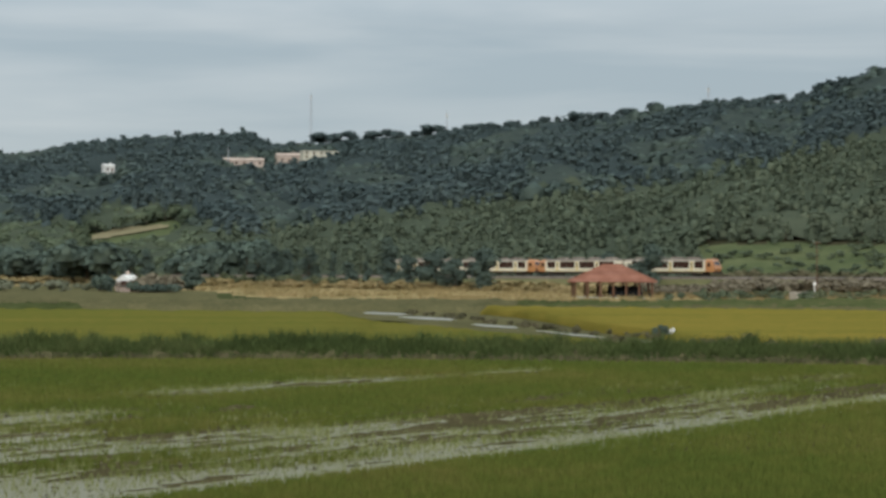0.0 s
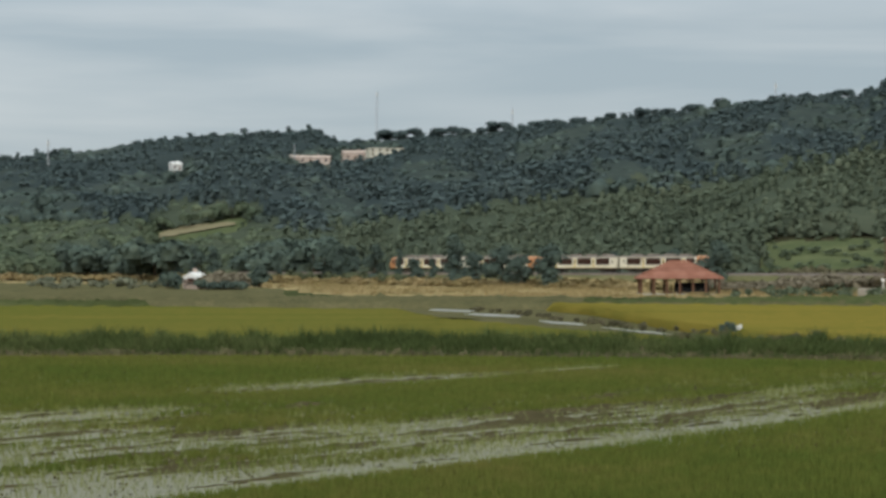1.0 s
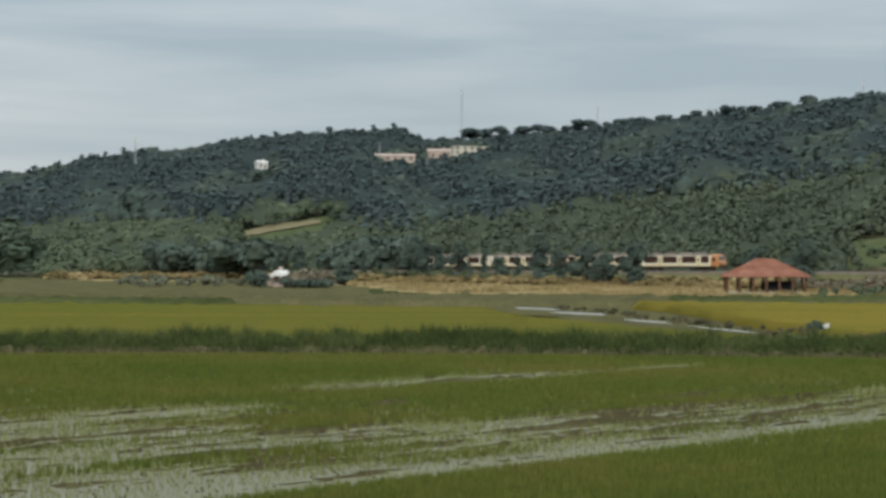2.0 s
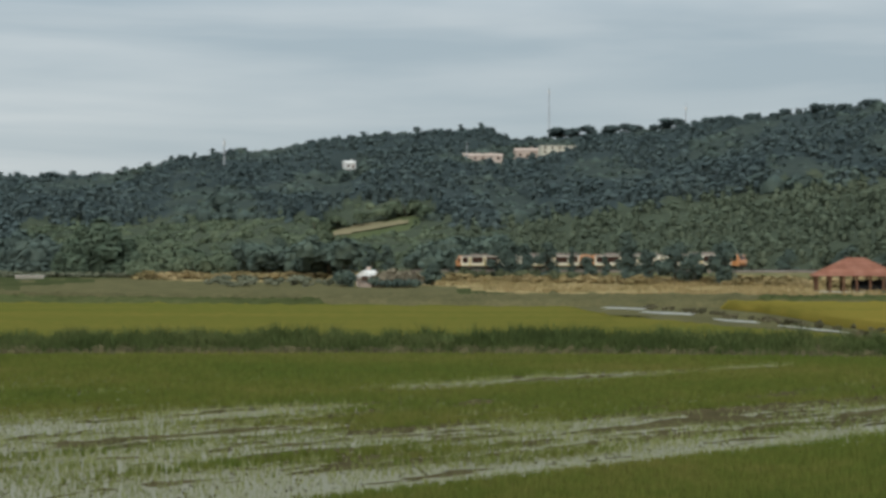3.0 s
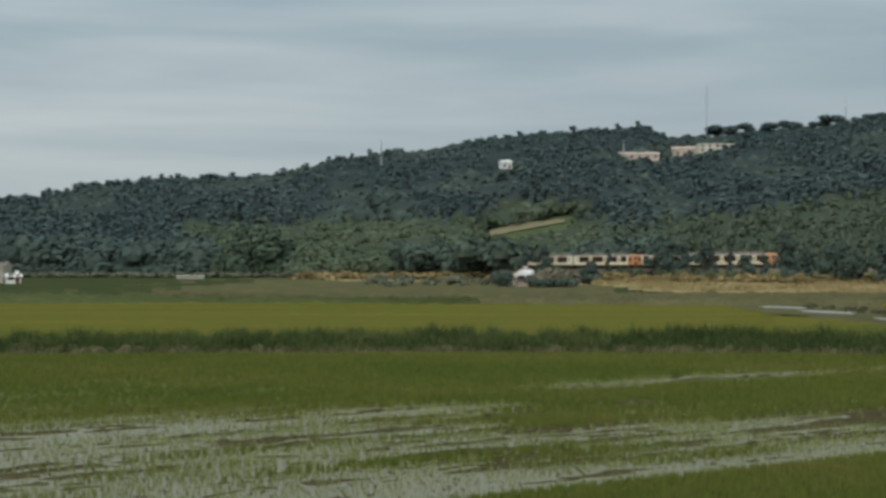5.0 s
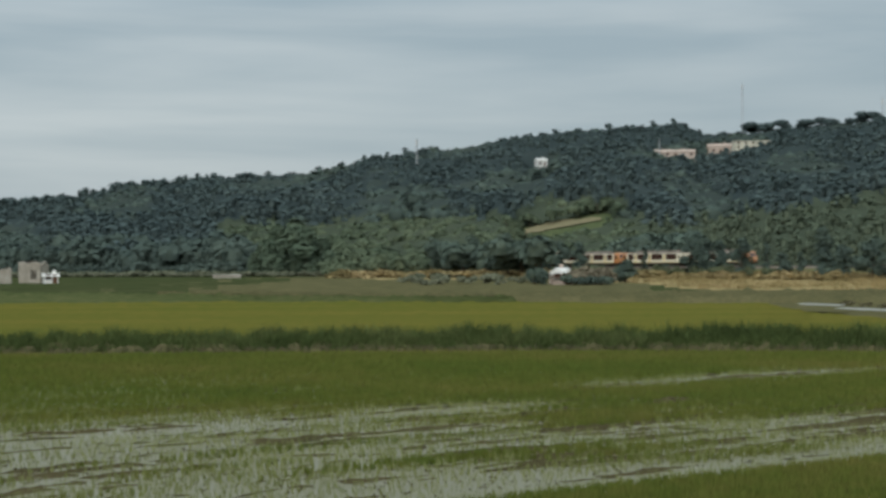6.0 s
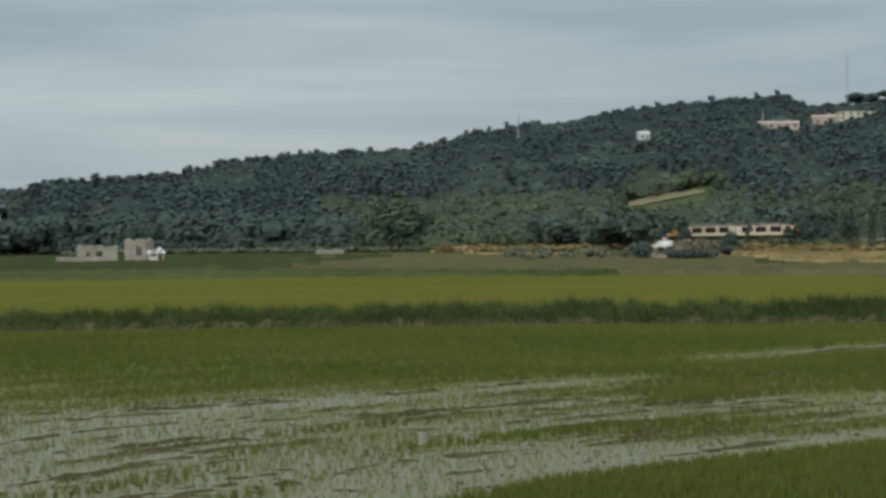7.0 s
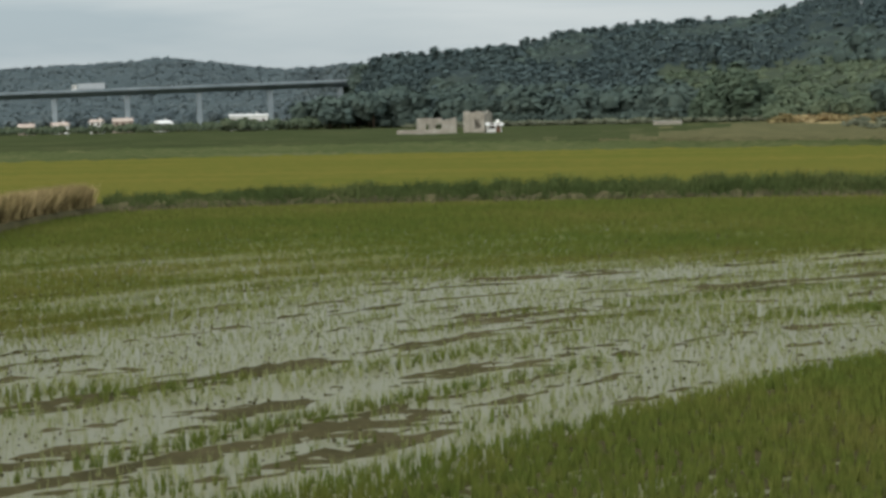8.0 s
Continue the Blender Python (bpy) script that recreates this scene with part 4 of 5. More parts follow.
# ---- single trees before the railway ----
def tree(name, m, h, w, label, seed, mat=M_HOLM, trunk=0.3, low=0.08, count=1300, size=0.32, lumps=9, group=""):
    r = np.random.default_rng(seed)
    t = thing(name, m, label, "tree", group)
    bm = bmesh.new()
    rod(bm, (0, 0, -0.6), (0, 0, h * 0.5), trunk, trunk * 0.55, 9)
    cs, rs = [], []
    for i in range(lumps):
        a, z = r.uniform(0, 6.28), low + (0.92 - low) * (i + 0.6) / lumps
        q = w * 0.5 * (0.62 if z < 0.7 else 0.38) * r.uniform(0.3, 1.0)
        c = np.array([math.cos(a) * q, math.sin(a) * q, z * h])
        cs.append(c)
        k = w * 0.27 * r.uniform(0.75, 1.2) * (1.0 if z < 0.75 else 0.7)
        rs.append(np.array([k, k, min(k * 0.85, h * 0.22)]))
        rod(bm, (0, 0, h * min(0.42, z * 0.6)), tuple(c), trunk * 0.3, trunk * 0.1, 6)
    part("trunk", bm, M_BARK, t, "rough brown trunk with limbs")
    v1, f1 = flakes(np.array(cs), np.array(rs), count, size, r)
    v2, f2 = core(np.array(cs), np.array(rs), 0.7)
    ob = new("crown", mesh_of("crown", np.concatenate([v1, v2]), np.concatenate([f1, f2 + len(v1)]), mat))
    ob.parent = t
    ob["label"] = "dense dark green leaves" if mat is M_HOLM else "green leaves"
    return t


def track_d(az):
    a = math.radians(az)
    n = np.array([-math.sin(a), math.cos(a)])
    return float(np.dot(TRACK_A, TRACK_N) / np.dot(n, TRACK_N))


# azimuth, distance before the track, height, width
for i, (az, gap, h, w) in enumerate(((-6.40, 34, 11.6, 8.6), (-7.66, 48, 8.3, 10.6), (-9.02, 46, 8.8, 9.0), (-13.55, 14, 10.0, 8.6), (-2.72, 20, 9.4, 6.6), (-3.15, 22, 9.6, 7.0), (-3.55, 20, 9.0, 6.6), (-4.12, 24, 9.0, 6.8), (-4.82, 22, 8.6, 2.6),
                                     (-0.92, 118, 4.3, 5.4), (1.75, 30, 10.5, 7.0), (2.45, 30, 12.0, 9.0), (3.3, 35, 11.0, 9.0), (-1.45, 16, 7.6, 1.9), (0.35, 18, 9.0, 5.4), (0.85, 18, 9.4, 6.0), (-5.75, 26, 6.2, 3.0), (-6.95, 44, 7.4, 6.5), (-8.2, 50, 6.6, 6.0), (-5.2, 30, 6.0, 5.0), (-12.3, -14, 8.0, 7.0), (-10.7, -16, 7.5, 6.0))):
    d = track_d(az) - gap
    tree("oak_tree", at_land(az, d), h, w, "dark leafy tree standing before the railway", 40 + i, group="trees along the railway")


# ---- pavilion ----
def pavilion(m):
    p = thing("pavilion", m, "open shelter with terracotta hip roof on brown posts", "shelter")
    wx, wy, e, top = 7.4, 4.6, 2.65, 5.7
    part("floor_slab", boxed(-6.9, 6.9, -4.0, 4.0, -0.6, 0.12, bevel=0.03), M_CONC, p)
    roof = part("roof", hull([(-wx, -wy, e), (wx, -wy, e), (wx, wy, e), (-wx, wy, e), (-wx, -wy, e + 0.14), (wx, -wy, e + 0.14), (wx, wy, e + 0.14), (-wx, wy, e + 0.14), (-1.5, 0, top), (1.5, 0, top)]), M_TILE, p, "weathered terracotta tiled hip roof")
    ridge_bm = bmesh.new()
    rod(ridge_bm, (-1.6, 0, top), (1.6, 0, top), 0.14, 0.14)
    for sx in (-1, 1):
        for sy in (-1, 1):
            rod(ridge_bm, (sx * 1.5, 0, top), (sx * wx, sy * wy, e + 0.14), 0.13, 0.13)
    part("ridge_tiles", ridge_bm, M_TILE, roof)
    # courses of tiles on the two long faces
    n = 18
    for sy in (-1, 1):
        for i in range(n):
            k0, k1 = i / n, (i + 1) / n
            a = [(sx * (wx + (1.5 - wx) * k), sy * wy * (1 - k), e + 0.14 + (top - e - 0.14) * k + dz) for k, dz in ((k0, 0.07), (k1, 0.015)) for sx in (-1, 1)]
            b = [(x, y, z - 0.05) for x, y, z in a]
            part("tile_course", hull(a + b), M_TILE, roof)
    for x in (-6.6, -4.4, -2.2, 0.0, 2.2, 4.4, 6.6):
        for y in (-3.9, 3.9):
            part("post", boxed(x - 0.19, x + 0.19, y - 0.19, y + 0.19, 0.0, e + 0.05, bevel=0.03), M_POST, p)
    part("back_screen", boxed(-0.6, 5.2, 1.2, 1.35, 0.1, 2.0, bevel=0.02), M_DARK, p, "dark boarded screen")
    part("counter", boxed(-0.6, 5.2, -1.4, -0.6, 0.1, 1.1, bevel=0.03), M_DARK, p, "dark counter")
    part("bench", boxed(-2.4, -1.0, -0.3, 0.1, 0.1, 0.55, bevel=0.03), M_POST, p)
    return p


pav_az, pav_d = -12.55, 356.0
x, y = spot(pav_az, pav_d)
pavilion(pose(x, y, 0.12, 0, 0, pav_az + 4))


# ---- houses ----
def house(name, m, w, d, h, rise, wall, roof, label, windows=3, flat=False, storeys=1, group=""):
    """A rendered house, ridge along x, its front at -y."""
    o = thing(name, m, label, "house", group)
    part("wall", boxed(-w / 2, w / 2, -d / 2, d / 2, -4.5, h, bevel=0.03), wall, o)
    if flat:
        r = part("roof", boxed(-w / 2 - 0.3, w / 2 + 0.3, -d / 2 - 0.3, d / 2 + 0.3, h, h + 0.35, bevel=0.05), wall, o)
    else:
        r = part("roof", hull([(sx * (w / 2 + 0.4), sy * (d / 2 + 0.4), h + z) for sx in (-1, 1) for sy in (-1, 1) for z in (0, 0.15)] + [(sx * (w / 2 + 0.4), 0, h + rise) for sx in (-1, 1)]), roof, o)
        part("chimney", boxed(w * 0.2, w * 0.2 + 0.7, 0.3, 1.0, h + rise * 0.4, h + rise + 0.7, bevel=0.03), wall, r)
    for s in range(storeys):
        for i in range(windows):
            x = -w / 2 + w * (i + 0.5) / windows
            z = h / storeys * s
            if s == 0 and i == windows // 2:
                part("door", boxed(x - 0.5, x + 0.5, -d / 2 - 0.05, -d / 2 + 0.05, 0.0, 2.05, bevel=0.02), M_POST, o)
                continue
            wi = part("window", boxed(x - 0.6, x + 0.6, -d / 2 - 0.04, -d / 2 + 0.08, z + 0.95, z + 2.1), M_GLASS, o)
            part("sill", boxed(x - 0.75, x + 0.75, -d / 2 - 0.15, -d / 2 + 0.02, z + 0.85, z + 0.95), M_CONC, wi)
    return o


def on_hill(key, rz=0.0, dz=0.0):
    a, e = HILL_SPOTS[key]
    return at_land(a, HILL_D[key], rz, dz)


house("white_house", on_hill("white_house", 20, 1.7), 5.0, 5.0, 3.0, 1.2, M_WHITE, M_WHITE, "small white hillside house among trees", 2)
house("long_house", on_hill("long_house", 6, 0.8), 20, 9, 2.8, 1.4, M_PINK, M_PINK, "long low pale house on the hillside", 5)
house("pink_house", on_hill("pink_house", -8, 1.8), 15, 9, 3.8, 1.5, M_PINK, M_PINK, "pale pink house near the hilltop", 4)
house("cream_villa", on_hill("cream_villa", 10, 0.9), 20, 10, 4.6, 0, M_CREAMWALL, M_CREAMWALL, "cream flat-roofed villa near the hilltop", 5, True, 2)
M_BROWN = material("weathered_brown_wall", [(0.12, 0.095, 0.075), (0.17, 0.135, 0.105), (0.21, 0.17, 0.135)], 0.9, 0.4, 4.0, 0.3)
house("white_cottage", at_land(0.84, 408, 62), 3.6, 3.8, 1.8, 1.4, M_PINK, M_WHITE, "small pale farm cottage with a white gabled roof", 2)
house("farm_shed", at_land(0.72, 402, 4), 5.4, 2.8, 1.1, 0.5, M_PINK, M_BROWN, "low pale farm shed beside the cottage", 3)


# ---- masts, poles, posts ----
def lattice_mast(name, m, h, w, label, panels=9, top=2.0, mat=M_GALV):
    o = thing(name, m, label, "mast")
    for sx in (-1, 1):
        for sy in (-1, 1):
            b = bmesh.new()
            rod(b, (sx * w, sy * w, -2), (sx * w * 0.45, sy * w * 0.45, h), 0.17, 0.13, 6)
            part("leg", b, mat, o)
    for i in range(panels):
        z0, z1 = h * i / panels, h * (i + 1) / panels
        k0, k1 = w * (1 - 0.55 * z0 / h), w * (1 - 0.55 * z1 / h)
        for a, c in (((-k0, -k0, z0), (k1, -k1, z1)), ((k0, k0, z0), (-k1, k1, z1)), ((-k0, k0, z0), (-k1, -k1, z1)), ((k0, -k0, z0), (k1, k1, z1))):
            b = bmesh.new()
            rod(b, a, c, 0.09, 0.09, 5)
            part("brace", b, mat, o)
    b = bmesh.new()
    rod(b, (0, 0, h - 1), (0, 0, h + top), 0.16, 0.10, 6)
    part("antenna", b, mat, o)
    for a in range(3):
        b = boxed(0.35, 0.6, -0.2, 0.2, h - 2.6, h - 0.4, bevel=0.03)
        bmesh.ops.rotate(b, verts=b.verts, cent=(0, 0, 0), matrix=Matrix.Rotation(radians(120 * a), 3, "Z"))
        part("panel_antenna", b, M_WHITE, o)
    return o


lattice_mast("radio_mast", at_land(-4.17, on_slope(-4.17, 3.35)), 36.0, 0.75, "grey lattice radio mast on the ridge")
lattice_mast("thin_mast", at_land(-7.95, on_slope(-7.95, 3.75)), 19.0, 0.45, "thin grey mast among ridge trees", 6)
lattice_mast("thin_mast", at_land(-15.2, on_slope(-15.2, 4.5)), 17.0, 0.45, "thin grey mast among ridge trees", 6)
lattice_mast("pale_pylon", at_land(4.86, on_slope(4.86, 2.35)), 21.0, 0.6, "pale slender pylon on the wooded slope", 6, 1.0, M_CONC)


def pole(name, m, h, label, r=0.13, arm=0.0, mat=M_CONC):
    o = thing(name, m, label, "pole")
    b = bmesh.new()
    rod(b, (0, 0, -1), (0, 0, h), r, r * 0.7, 8)
    part("shaft", b, mat, o)
    if arm:
        part("crossarm", boxed(-arm, arm, -0.06, 0.06, h - 0.5, h - 0.35, bevel=0.02), mat, o)
        for x in (-arm * 0.9, 0, arm * 0.9):
            b = bmesh.new()
            rod(b, (x, 0, h - 0.35), (x, 0, h - 0.1), 0.05, 0.03, 6)
            part("insulator", b, M_WHITE, o)
    return o


pole("concrete_pole", at_land(-1.88, on_slope(-1.88, 2.7)), 14.0, "pale concrete pole beside the hillside houses", 0.3)
pole("telegraph_pole", at_land(-18.16, 372, 10), 10.0, "dark slender line pole beside the track", 0.10, 0.6, M_POST)
tagged(bpy.data.objects["telegraph_pole"], "dark slender line pole beside the track")

# white marker post and pale wall near the crossing
mark = thing("marker_post", at_land(-18.1, 360), "white-topped marker post beside the railway", "post")
part("shaft", boxed(-0.09, 0.09, -0.09, 0.09, -0.5, 2.5, bevel=0.02), M_WHITE, mark)
part("cap", boxed(-0.30, 0.30, -0.12, 0.12, 2.2, 2.7, bevel=0.03), M_WHITE, mark)
crate = thing("concrete_culvert", at_land(-17.75, 330), "pale concrete culvert wall in the grass", "wall")
part("wall", boxed(-1.9, 1.9, -0.5, 0.5, -0.5, 1.5, bevel=0.06), M_PLASTER, crate)
part("wing", boxed(1.9, 3.2, -0.4, 0.4, -0.5, 0.7, bevel=0.06), M_PLASTER, crate)


# ---- ruined farm at the foot of the spur ----
def ruin(name, m, w, d, h, gaps, label):
    """Roofless walls with a broken top and openings."""
    o = thing(name, m, label, "ruin")
    r = random.Random(name + str(w))
    for sy in (-1, 1):
        x = -w / 2
        while x < w / 2 - 0.1:
            step = min(r.uniform(1.0, 1.8), w / 2 - x)
            top = h * r.uniform(0.88, 1.0)
            hole = any(a < x + step / 2 < b for a, b in gaps)
            if hole:
                part("wall_piece", boxed(x, x + step, sy * d / 2 - 0.25, sy * d / 2 + 0.25, h * 0.62, top, bevel=0.05), M_PLASTER, o)
                part("wall_piece", boxed(x, x + step, sy * d / 2 - 0.25, sy * d / 2 + 0.25, -1.0, h * 0.2, bevel=0.05), M_PLASTER, o)
            else:
                part("wall_piece", boxed(x, x + step, sy * d / 2 - 0.25, sy * d / 2 + 0.25, -1.0, top, bevel=0.05), M_PLASTER, o)
            x += step
    for sx in (-1, 1):
        part("gable_wall", hull([(sx * (w / 2 - 0.2) + dx, y, z) for dx in (-0.22, 0.22) for y, z in ((-d / 2, -1), (d / 2, -1), (-d / 2, h * 0.8), (d / 2, h * 0.9), (0.3 * sx, h * 1.02))]), M_PLASTER, o)
    return o


ruin("ruined_farmhouse", at_land(16.55, 465, 5), 8.6, 4.5, 3.5, ((-2.6, -1.4), (0.2, 1.4)), "roofless weathered stone farmhouse with empty windows")
ruin("ruined_barn", at_land(15.4, 465, -25), 5.2, 4.0, 4.8, ((0.8, 1.8),), "tall broken pale barn wall")
house("white_shed", at_land(14.95, 460, 10), 2.9, 2.6, 1.5, 0.7, M_WHITE, M_WHITE, "small white shed beside the ruin", 2)
yard = thing("yard_wall", at_land(17.1, 458, 0), "low crumbling pale yard wall", "wall")
part("wall", boxed(-4.5, 6, -0.25, 0.25, -0.5, 1.0, bevel=0.06), M_PLASTER, yard)
pw = thing("field_wall", at_land(10.15, 560, 0), "pale low wall in the grass at the wood's edge", "wall")
part("wall", boxed(-3.8, 3.8, -0.2, 0.2, -0.5, 0.9, bevel=0.05), M_PLASTER, pw)
part("coping", boxed(-3.9, 3.9, -0.27, 0.27, 0.9, 1.0, bevel=0.03), M_WHITE, pw)

# ---- motorway viaduct ----
VIA_AZ, VIA_D = 24.0, 1060.0
vx, vy = spot(VIA_AZ, VIA_D)
VIA = pose(vx, vy, 0, 0, -1.1, VIA_AZ + 3)
DECK = 23.0
M_VIA = material("dark_grey_concrete", [(0.100, 0.125, 0.135), (0.130, 0.157, 0.168), (0.165, 0.192, 0.203)], 0.9, 0.1, 1.5, 0.3)
M_PIER = material("pale_grey_concrete", [(0.20, 0.235, 0.25), (0.25, 0.285, 0.30), (0.30, 0.335, 0.35)], 0.9, 0.1, 1.5, 0.3)
viaduct = thing("viaduct", VIA, "long grey concrete motorway viaduct on slender piers", "bridge", kind="structure")
part("deck", hull([(x, y, z) for x in (-190, 150) for y, z in ((-6, DECK), (6, DECK), (-6, DECK - 0.5), (6, DECK - 0.5), (-3, DECK - 2.6), (3, DECK - 2.6))]), M_VIA, viaduct)
for y in (-6, 6):
    x = -190
    while x < 145:
        part("parapet", boxed(x, x + 11.9, y - 0.15, y + 0.15, DECK, DECK + 1.0, bevel=0.04), M_PIER, viaduct)
        x += 12
for i in range(-5, 5):
    part("pier", hull([(i * 36.4 + 17.0 + dx, dy, z) for z, k in ((-3, 1.0), (DECK - 4, 0.85), (DECK - 2.5, 1.1)) for dx in (-1.2 * k, 1.2 * k) for dy in (-2.2 * k, 2.2 * k)]), M_PIER, viaduct)


def lorry():
    """Articulated lorry, front towards -x."""
    o = thing("lorry", Matrix(), "white articulated lorry crossing the viaduct", "truck")
    cab = part("cab", boxed(0, 2.3, -1.22, 1.22, 0.7, 3.6, bevel=0.18), M_WHITE, o, "white cab")
    part("windscreen", boxed(-0.04, 0.1, -1.05, 1.05, 1.9, 2.9, bevel=0.03), M_GLASS, cab)
    for y in (-1.2, 1.2):
        part("side_window", boxed(0.5, 1.5, y - 0.05, y + 0.05, 2.0, 2.8, bevel=0.02), M_GLASS, cab)
    part("trailer", boxed(2.9, 16.2, -1.25, 1.25, 1.15, 3.95, bevel=0.06), M_GALV, o, "pale grey box trailer")
    part("chassis", boxed(0.4, 16.0, -0.5, 0.5, 0.6, 1.15, bevel=0.04), M_UNDER, o)
    for x in (1.2, 4.6, 11.8, 13.1, 14.4):
        for y in (-1.05, 1.05):
            b = bmesh.new()
            rod(b, (x, y - 0.16, 0.5), (x, y + 0.16, 0.5), 0.5, 0.5, 16)
            part("wheel", b, M_UNDER, o)
    return o


LORRY = lorry()

# ---- village under the viaduct ----
house("white_warehouse", at_land(21.75, 930, 2, 3.0), 17, 8, 3.4, 0.8, M_WHITE, M_WHITE, "long white warehouse under the viaduct", 4)
house("village_house", at_land(24.1, 940, 30), 6.5, 6, 3.6, 1.6, M_WHITE, M_WHITE, "white gabled village house among bushes", 2, group="village houses")
house("village_house", at_land(26.9, 960, 15), 7, 6, 3.8, 1.6, M_WHITE, M_PINK, "white village house with faded roof", 3, group="village houses")
house("village_house", at_land(25.9, 965, -15), 5.5, 6, 5.2, 1.2, M_WHITE, M_PINK, "tall white village house", 2, storeys=2, group="village houses")
house("village_house", at_land(25.2, 990, 5), 9, 7, 5.2, 1.6, M_PINK, M_PINK, "pale pink village house", 3, storeys=2, group="village houses")
house("village_house", at_land(27.8, 970, -5), 7, 6, 3.4, 1.6, M_PINK, M_PINK, "pink village house with faded roof", 3, group="village houses")
house("white_shed", at_land(20.9, 880, -5), 5, 4, 2.4, 1.0, M_WHITE, M_WHITE, "small white shed in the bushes", 2)


M_RUSSET = material("russet_brush_leaves", [(0.140, 0.120, 0.082), (0.180, 0.153, 0.104), (0.222, 0.190, 0.132)], 0.9, 0.2, 1.5, 0, island=0.18, through_light=0.12)
M_PALE = material("pale_reed_grass", [(0.125, 0.135, 0.088), (0.160, 0.168, 0.110), (0.200, 0.205, 0.140)], 0.9, 0.1, 0.8, 0, island=0.15, through_light=0.12)
M_OLIVE = material("olive_bush_leaves", [(0.085, 0.098, 0.056), (0.110, 0.122, 0.068), (0.140, 0.148, 0.084)], 0.85, 0.1, 0.6, 0, island=0.14, through_light=0.15)
M_OAKGREEN = material("poplar_leaves", [(0.085, 0.114, 0.078), (0.107, 0.141, 0.094), (0.136, 0.167, 0.111)], 0.85, 0.03, 0.2, 0, island=0.1, through_light=0.15)


# ---- hedges, bushes and grass in the middle distance ----
def scatter(az0, az1, d0, d1, n, seed):
    r = np.random.default_rng(seed)
    a, d = r.uniform(az0, az1, n), r.uniform(d0, d1, n)
    x, y = spot(a, d)
    return np.stack([x, y], 1), lie(a, d), r


def by_track(az0, az1, g0, g1, n, seed):
    r = np.random.default_rng(seed)
    a = r.uniform(az0, az1, n)
    d = np.array([track_d(q) for q in a]) - r.uniform(g0, g1, n)
    x, y = spot(a, d)
    return np.stack([x, y], 1), lie(a, d), r


xy, z, r = by_track(-6.5, 5.0, 14, 40, 120, 5)
wood("railway_bushes", "round", xy, z, r.uniform(1.5, 3.6, len(z)), M_OLIVE, "olive green bushes in front of the railway", r, 70, 0.10)
xy, z, r = by_track(1.4, 4.2, 10, 50, 26, 6)
wood("dark_thicket", "round", xy, z, r.uniform(7, 12, len(z)), M_HOLM, "dark thicket of tall trees near the cottage", r, 160, 0.07)
xy, z, r = scatter(-0.45, 0.75, 386, 394, 26, 7)
wood("farm_hedge", "round", xy, z, r.uniform(1.0, 2.3, len(z)), M_HOLM, "dark low hedge before the farm", r, 70, 0.11)
xy, z, r = scatter(1.2, 1.62, 396, 408, 8, 61)
wood("cottage_bushes", "round", xy, z - 0.2, r.uniform(2.4, 4.0, len(z)), M_HOLM, "dark rounded bushes beside the cottage", r, 120, 0.08)
xy, z, r = scatter(1.7, 5.6, 395, 450, 22, 62)
wood("olive_shrubs", "round", xy, z - 0.3, r.uniform(1.2, 3.0, len(z)), M_PALE, "pale olive shrubs on the rough ground", r, 90, 0.09, wide=1.3)
xy, z, r = scatter(18.0, 31, 820, 1000, 480, 8)
wood("village_trees", "round", xy, z, r.uniform(1.8, 5.0, len(z)), M_SCRUB, "green trees and bushes round the village", r, 60, 0.10)
xy, z, r = scatter(17.2, 19.7, 770, 850, 60, 9)
wood("spur_trees", "round", xy, z, r.uniform(10, 17, len(z)), M_OAK, "tall dark trees at the end of the spur", r, 120, 0.075)
xy, z, r = scatter(7.2, 9.5, 640, 672, 70, 10)
wood("poplar_clump", "euca", xy, z, r.uniform(10, 20, len(z)) * (1 - 0.6 * np.clip(np.abs(polar(xy[:, 0], xy[:, 1])[0] - 8.3) / 1.1, 0, 1)), M_OAKGREEN, "tall green poplars at the wood's edge", r, 240, 0.05, wide=1.25)
r = np.random.default_rng(11)
a = r.uniform(9.4, 18.6, 130)
d = np.interp(a, AZ_FOOT, D_FOOT) + r.uniform(0, 34, len(a))
xy, z = np.stack(spot(a, d), 1), lie(a, d) - 1.0
wood("tall_wood_edge", "round", xy, z, r.uniform(9, 16, len(z)), M_OAK, "tall dark wood edge at the hill's foot", r, 120, 0.075)
r = np.random.default_rng(31)
a = r.uniform(7.0, 19.4, 330)
d = np.interp(a, AZ_FOOT, D_FOOT) + r.uniform(-10, 14, len(a))
wood("wood_edge_scrub", "round", np.stack(spot(a, d), 1), lie(a, d) - 0.8, r.uniform(3.0, 7.0, len(a)), M_OAK, "dark bushes closing the foot of the wood", r, 60, 0.11, wide=1.2)
a = r.uniform(7.0, 17.5, 260)
d = np.interp(a, AZ_FOOT, D_FOOT) + r.uniform(-45, -14, len(a))
wood("pale_reeds", "round", np.stack(spot(a, d), 1), lie(a, d) - 0.3, r.uniform(1.3, 2.8, len(a)), M_PALE, "pale tall grass before the wood", r, 50, 0.12, wide=1.8)
xy, z, r = scatter(19.2, 22.6, 760, 830, 46, 33)
wood("field_edge_bushes", "round", xy, z - 0.4, r.uniform(3.0, 7.5, len(z)), M_SCRUB, "light green bushes at the edge of the fields", r, 80, 0.09, wide=1.1)
xy, z, r = scatter(1.9, 7.2, 575, 640, 130, 34)
wood("light_scrub", "round", xy, z - 0.5, r.uniform(4.0, 9.0, len(z)), M_SCRUB, "rounded light green bushes before the dark pines", r, 80, 0.09, wide=1.15)
xy, z, r = by_track(-2.9, -0.7, -75, -16, 40, 21)
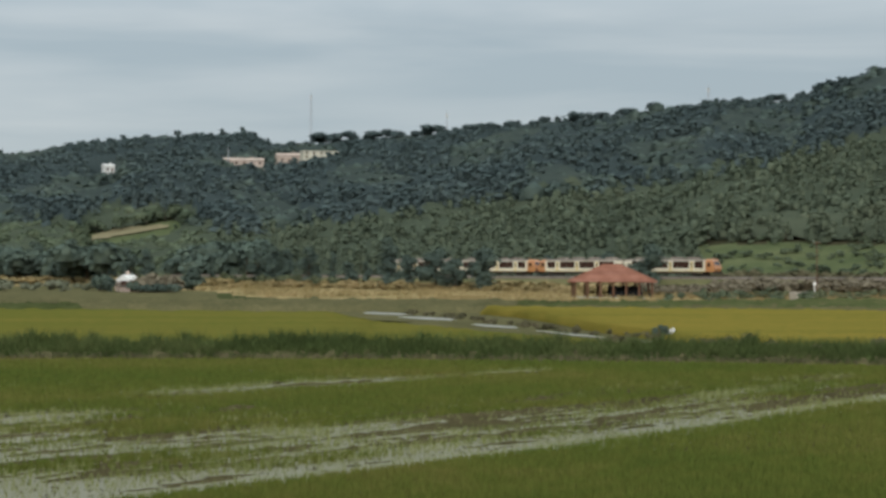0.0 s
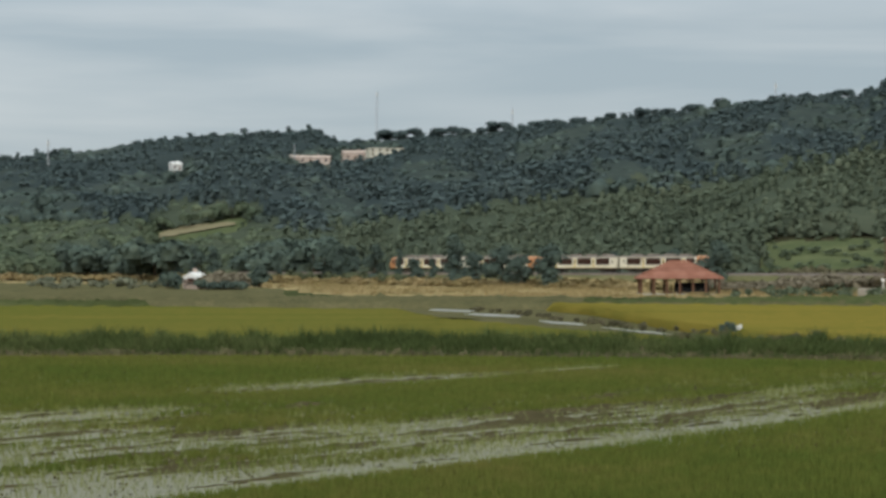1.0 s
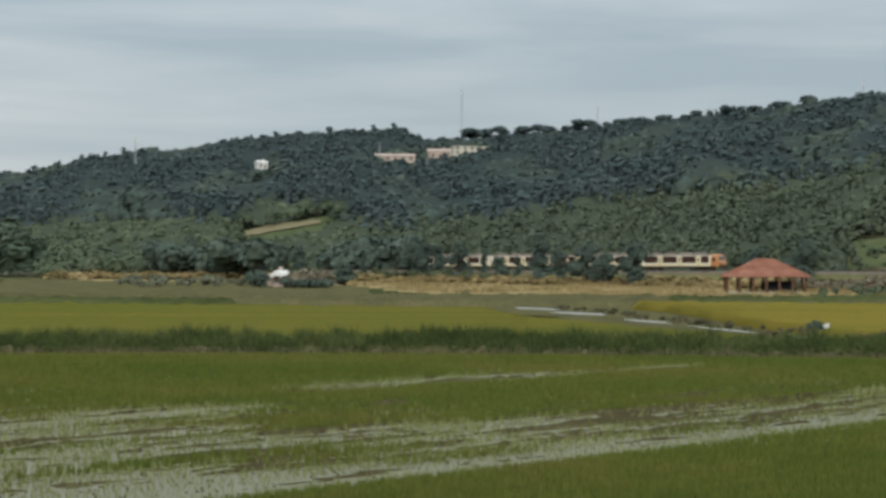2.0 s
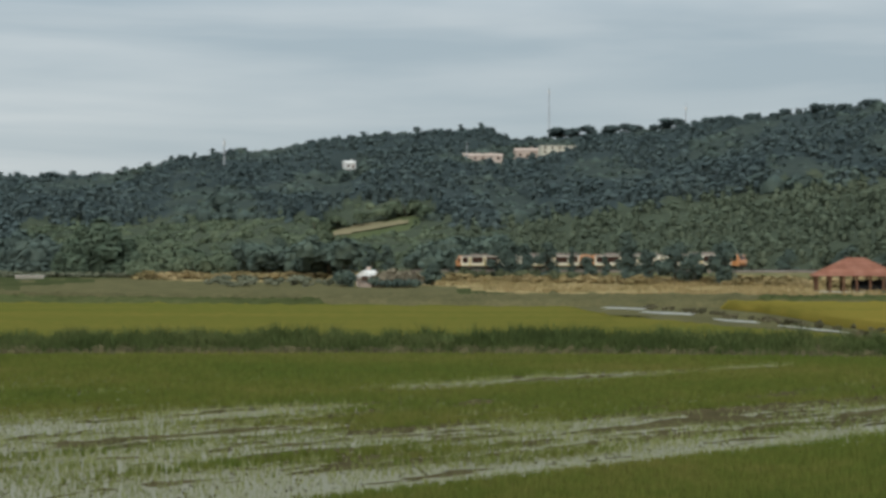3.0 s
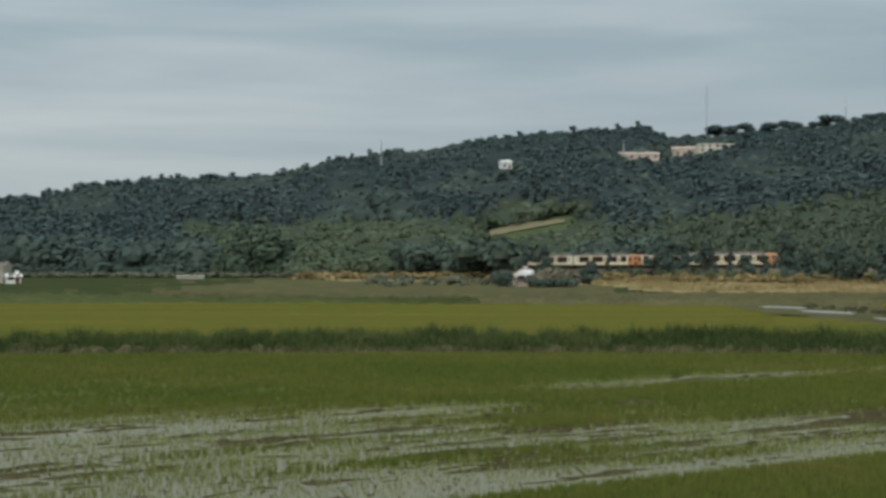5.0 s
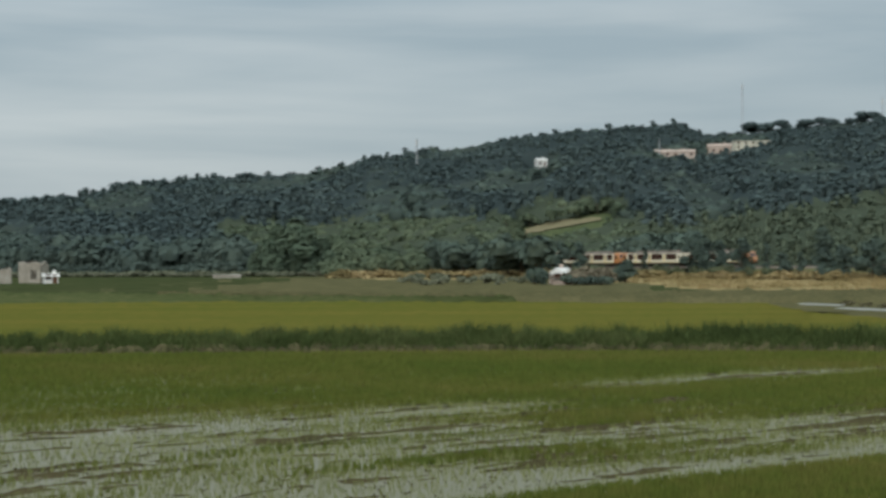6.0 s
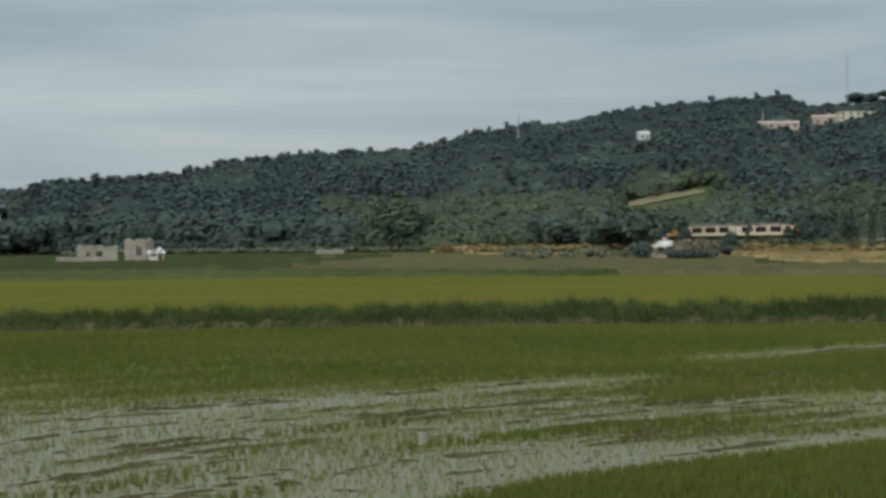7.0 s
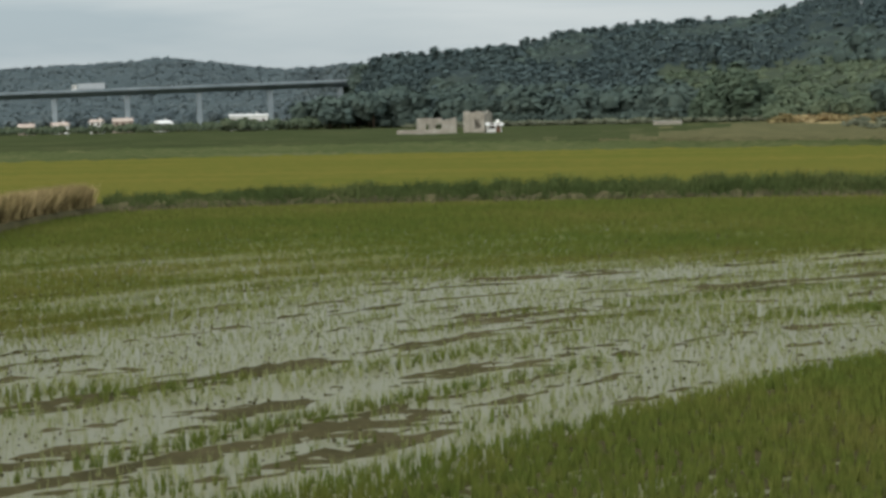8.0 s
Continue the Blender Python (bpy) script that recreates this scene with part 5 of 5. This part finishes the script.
wood("dark_oak_patch", "round", xy, z, r.uniform(8, 13, len(z)), M_HOLM, "dark oaks behind the railway", r, 110, 0.075)
xy, z, r = by_track(-13.5, 6.9, 12, 56, 420, 22)
wood("dry_grass_mounds", "round", xy, z - 0.3, r.uniform(1.0, 2.7, len(z)), M_DRY, "mounds of tall dry grass below the railway", r, 70, 0.12, wide=1.8)
xy, z, r = by_track(-24, -15.2, -40, -10, 190, 23)
wood("dry_hedge", "round", xy, z - 0.2, r.uniform(3.6, 5.4, len(z)), M_DRYBUSH, "brown dry hedge behind the railway", r, 60, 0.11)
xy, z, r = scatter(-16.2, -13.3, 366, 392, 46, 24)
wood("dry_brush", "round", xy, z, r.uniform(1.2, 3.0, len(z)), M_RUSSET, "brown dry brush beside the shelter", r, 80, 0.10, wide=1.4)
xy, z, r = scatter(-24, -16.5, 325, 372, 90, 25)
wood("green_brush", "round", xy, z, r.uniform(0.7, 1.8, len(z)), M_OLIVE, "olive brush on the verge near the culvert", r, 70, 0.10, wide=1.5)
xy, z, r = scatter(-24, -14.6, 452, 560, 260, 26)
wood("meadow_scrub", "round", xy, z, r.uniform(0.8, 2.2, len(z)), M_SCRUB, "low green scrub on the meadow behind the railway", r, 40, 0.12, wide=1.6)
xy, z, r = by_track(-24, -15.4, 3.5, 20, 200, 41)
wood("railway_brush", "round", xy, z + 0.2, r.uniform(1.6, 3.4, len(z)), M_RUSSET, "dry reddish brown brush before the railway", r, 60, 0.11, wide=1.5)
xy, z, r = by_track(-15.4, -8.5, 4, 16, 60, 42)
wood("slope_grass", "round", xy, z + 0.3, r.uniform(0.9, 1.8, len(z)), M_SLOPE, "tufts of olive grass on the railway slope", r, 50, 0.12, wide=2.0)
xy, z, r = scatter(-0.32, 0.42, 396, 404, 18, 43)
wood("russet_bushes", "round", xy, z - 0.4, r.uniform(3.0, 5.6, len(z)), M_RUSSET, "russet brown bushes beside the cottage", r, 90, 0.10, wide=1.0)
xy, z, r = scatter(2.3, 7.0, 515, 560, 130, 63)
wood("straw_mounds", "round", xy, z - 0.5, r.uniform(1.2, 3.0, len(z)), M_DRY, "straw-coloured grass mounds before the light bushes", r, 70, 0.12, wide=1.9)
# bushes along the channel's far bank
ch = np.array([(float(np.interp(q, [108, 124, 140, 160, 184, 200], [29.5, 27.5, 25.8, 24.8, 24.6, 22.5])) + random.uniform(0, 2.0), q) for q in np.linspace(108, 200, 70)])
r = np.random.default_rng(12)
wood("channel_bushes", "round", ch, np.full(len(ch), 0.1), r.uniform(0.3, 0.7, len(ch)), M_DRYBUSH, "brownish bushes along the channel", r, 90, 0.10)
n = 46
ba = r.uniform(-24, -12.6, n)
xx, yy = spot(ba, bank_d(ba) + r.uniform(3.0, 12.0, n))
wood("bank_bushes", "round", np.stack([xx, yy], 1), np.full(n, 0.2), r.uniform(0.45, 1.0, n), M_DRYBUSH, "brownish bushes on the broad bank", r, 90, 0.10)
n = 16000
xy, z, r = scatter(-24, 8.2, 292, 480, n, 13)
keep = np.array([np.dot(p - TRACK_A, TRACK_N) < -6 for p in xy]) & (vnoise(xy[:, 0] / 14 + 60, xy[:, 1] / 22) > -0.25) & (polar(xy[:, 0], xy[:, 1])[1] > np.interp(polar(xy[:, 0], xy[:, 1])[0], EDGE_AZ, EDGE_D))
v, f = blades(np.column_stack([xy[keep], z[keep] - 0.05]), np.clip(0.6 + 0.9 * vnoise(xy[keep, 0] / 9, xy[keep, 1] / 9), 0.15, 1.5), 0.05, 6, r, 0.6, 0.6)
tagged(new("dry_grass", mesh_of("dry_grass", v, f, M_DRY)), "tall straw-coloured dry grass before the railway", "grass", kind="stuff")
xy, z, r = scatter(-24, -13.3, 300, 400, 60, 14)
keep = np.array([np.dot(p - TRACK_A, TRACK_N) < -8 for p in xy])
wood("verge_bushes", "round", xy[keep], z[keep], r.uniform(0.8, 2.2, keep.sum()), M_SCRUB, "low olive bushes on the grassy verge", r, 70, 0.10)
# floating bird-white scrap by the channel: a small pale boat-shaped trough
trough = thing("white_trough", pose(31.4, 124.0, 0.45, 0, -18, 20), "small white trough tipped beside the channel", "trough")
part("shell", hull([(x * k * 0.42, y * k * 0.42, z * 0.7) for z, k in ((0, 0.7), (0.32, 1.0)) for x in (-0.6, 0.6) for y in (-0.25, 0.25)]), M_WHITE, trough)

r = np.random.default_rng(51)
wood("channel_bush", "round", np.array([spot(-13.98, 127.0), spot(-13.85, 127.6)]), np.array([0.2, 0.2]), np.array([0.9, 0.65]), M_HOLM, "dark bush beside the white trough", r, 160, 0.07)


def motions():
    for car, (s0, turn) in zip(CARS, CAR_PLACES):
        walk(car, train_rows(s0, turn))
    walk(LORRY, [(t, VIA @ pose(-46.5 - 18.0 * (t - 8.0), -3.2, DECK)) for t in (0.0, 4.0, 8.0)])


motions()
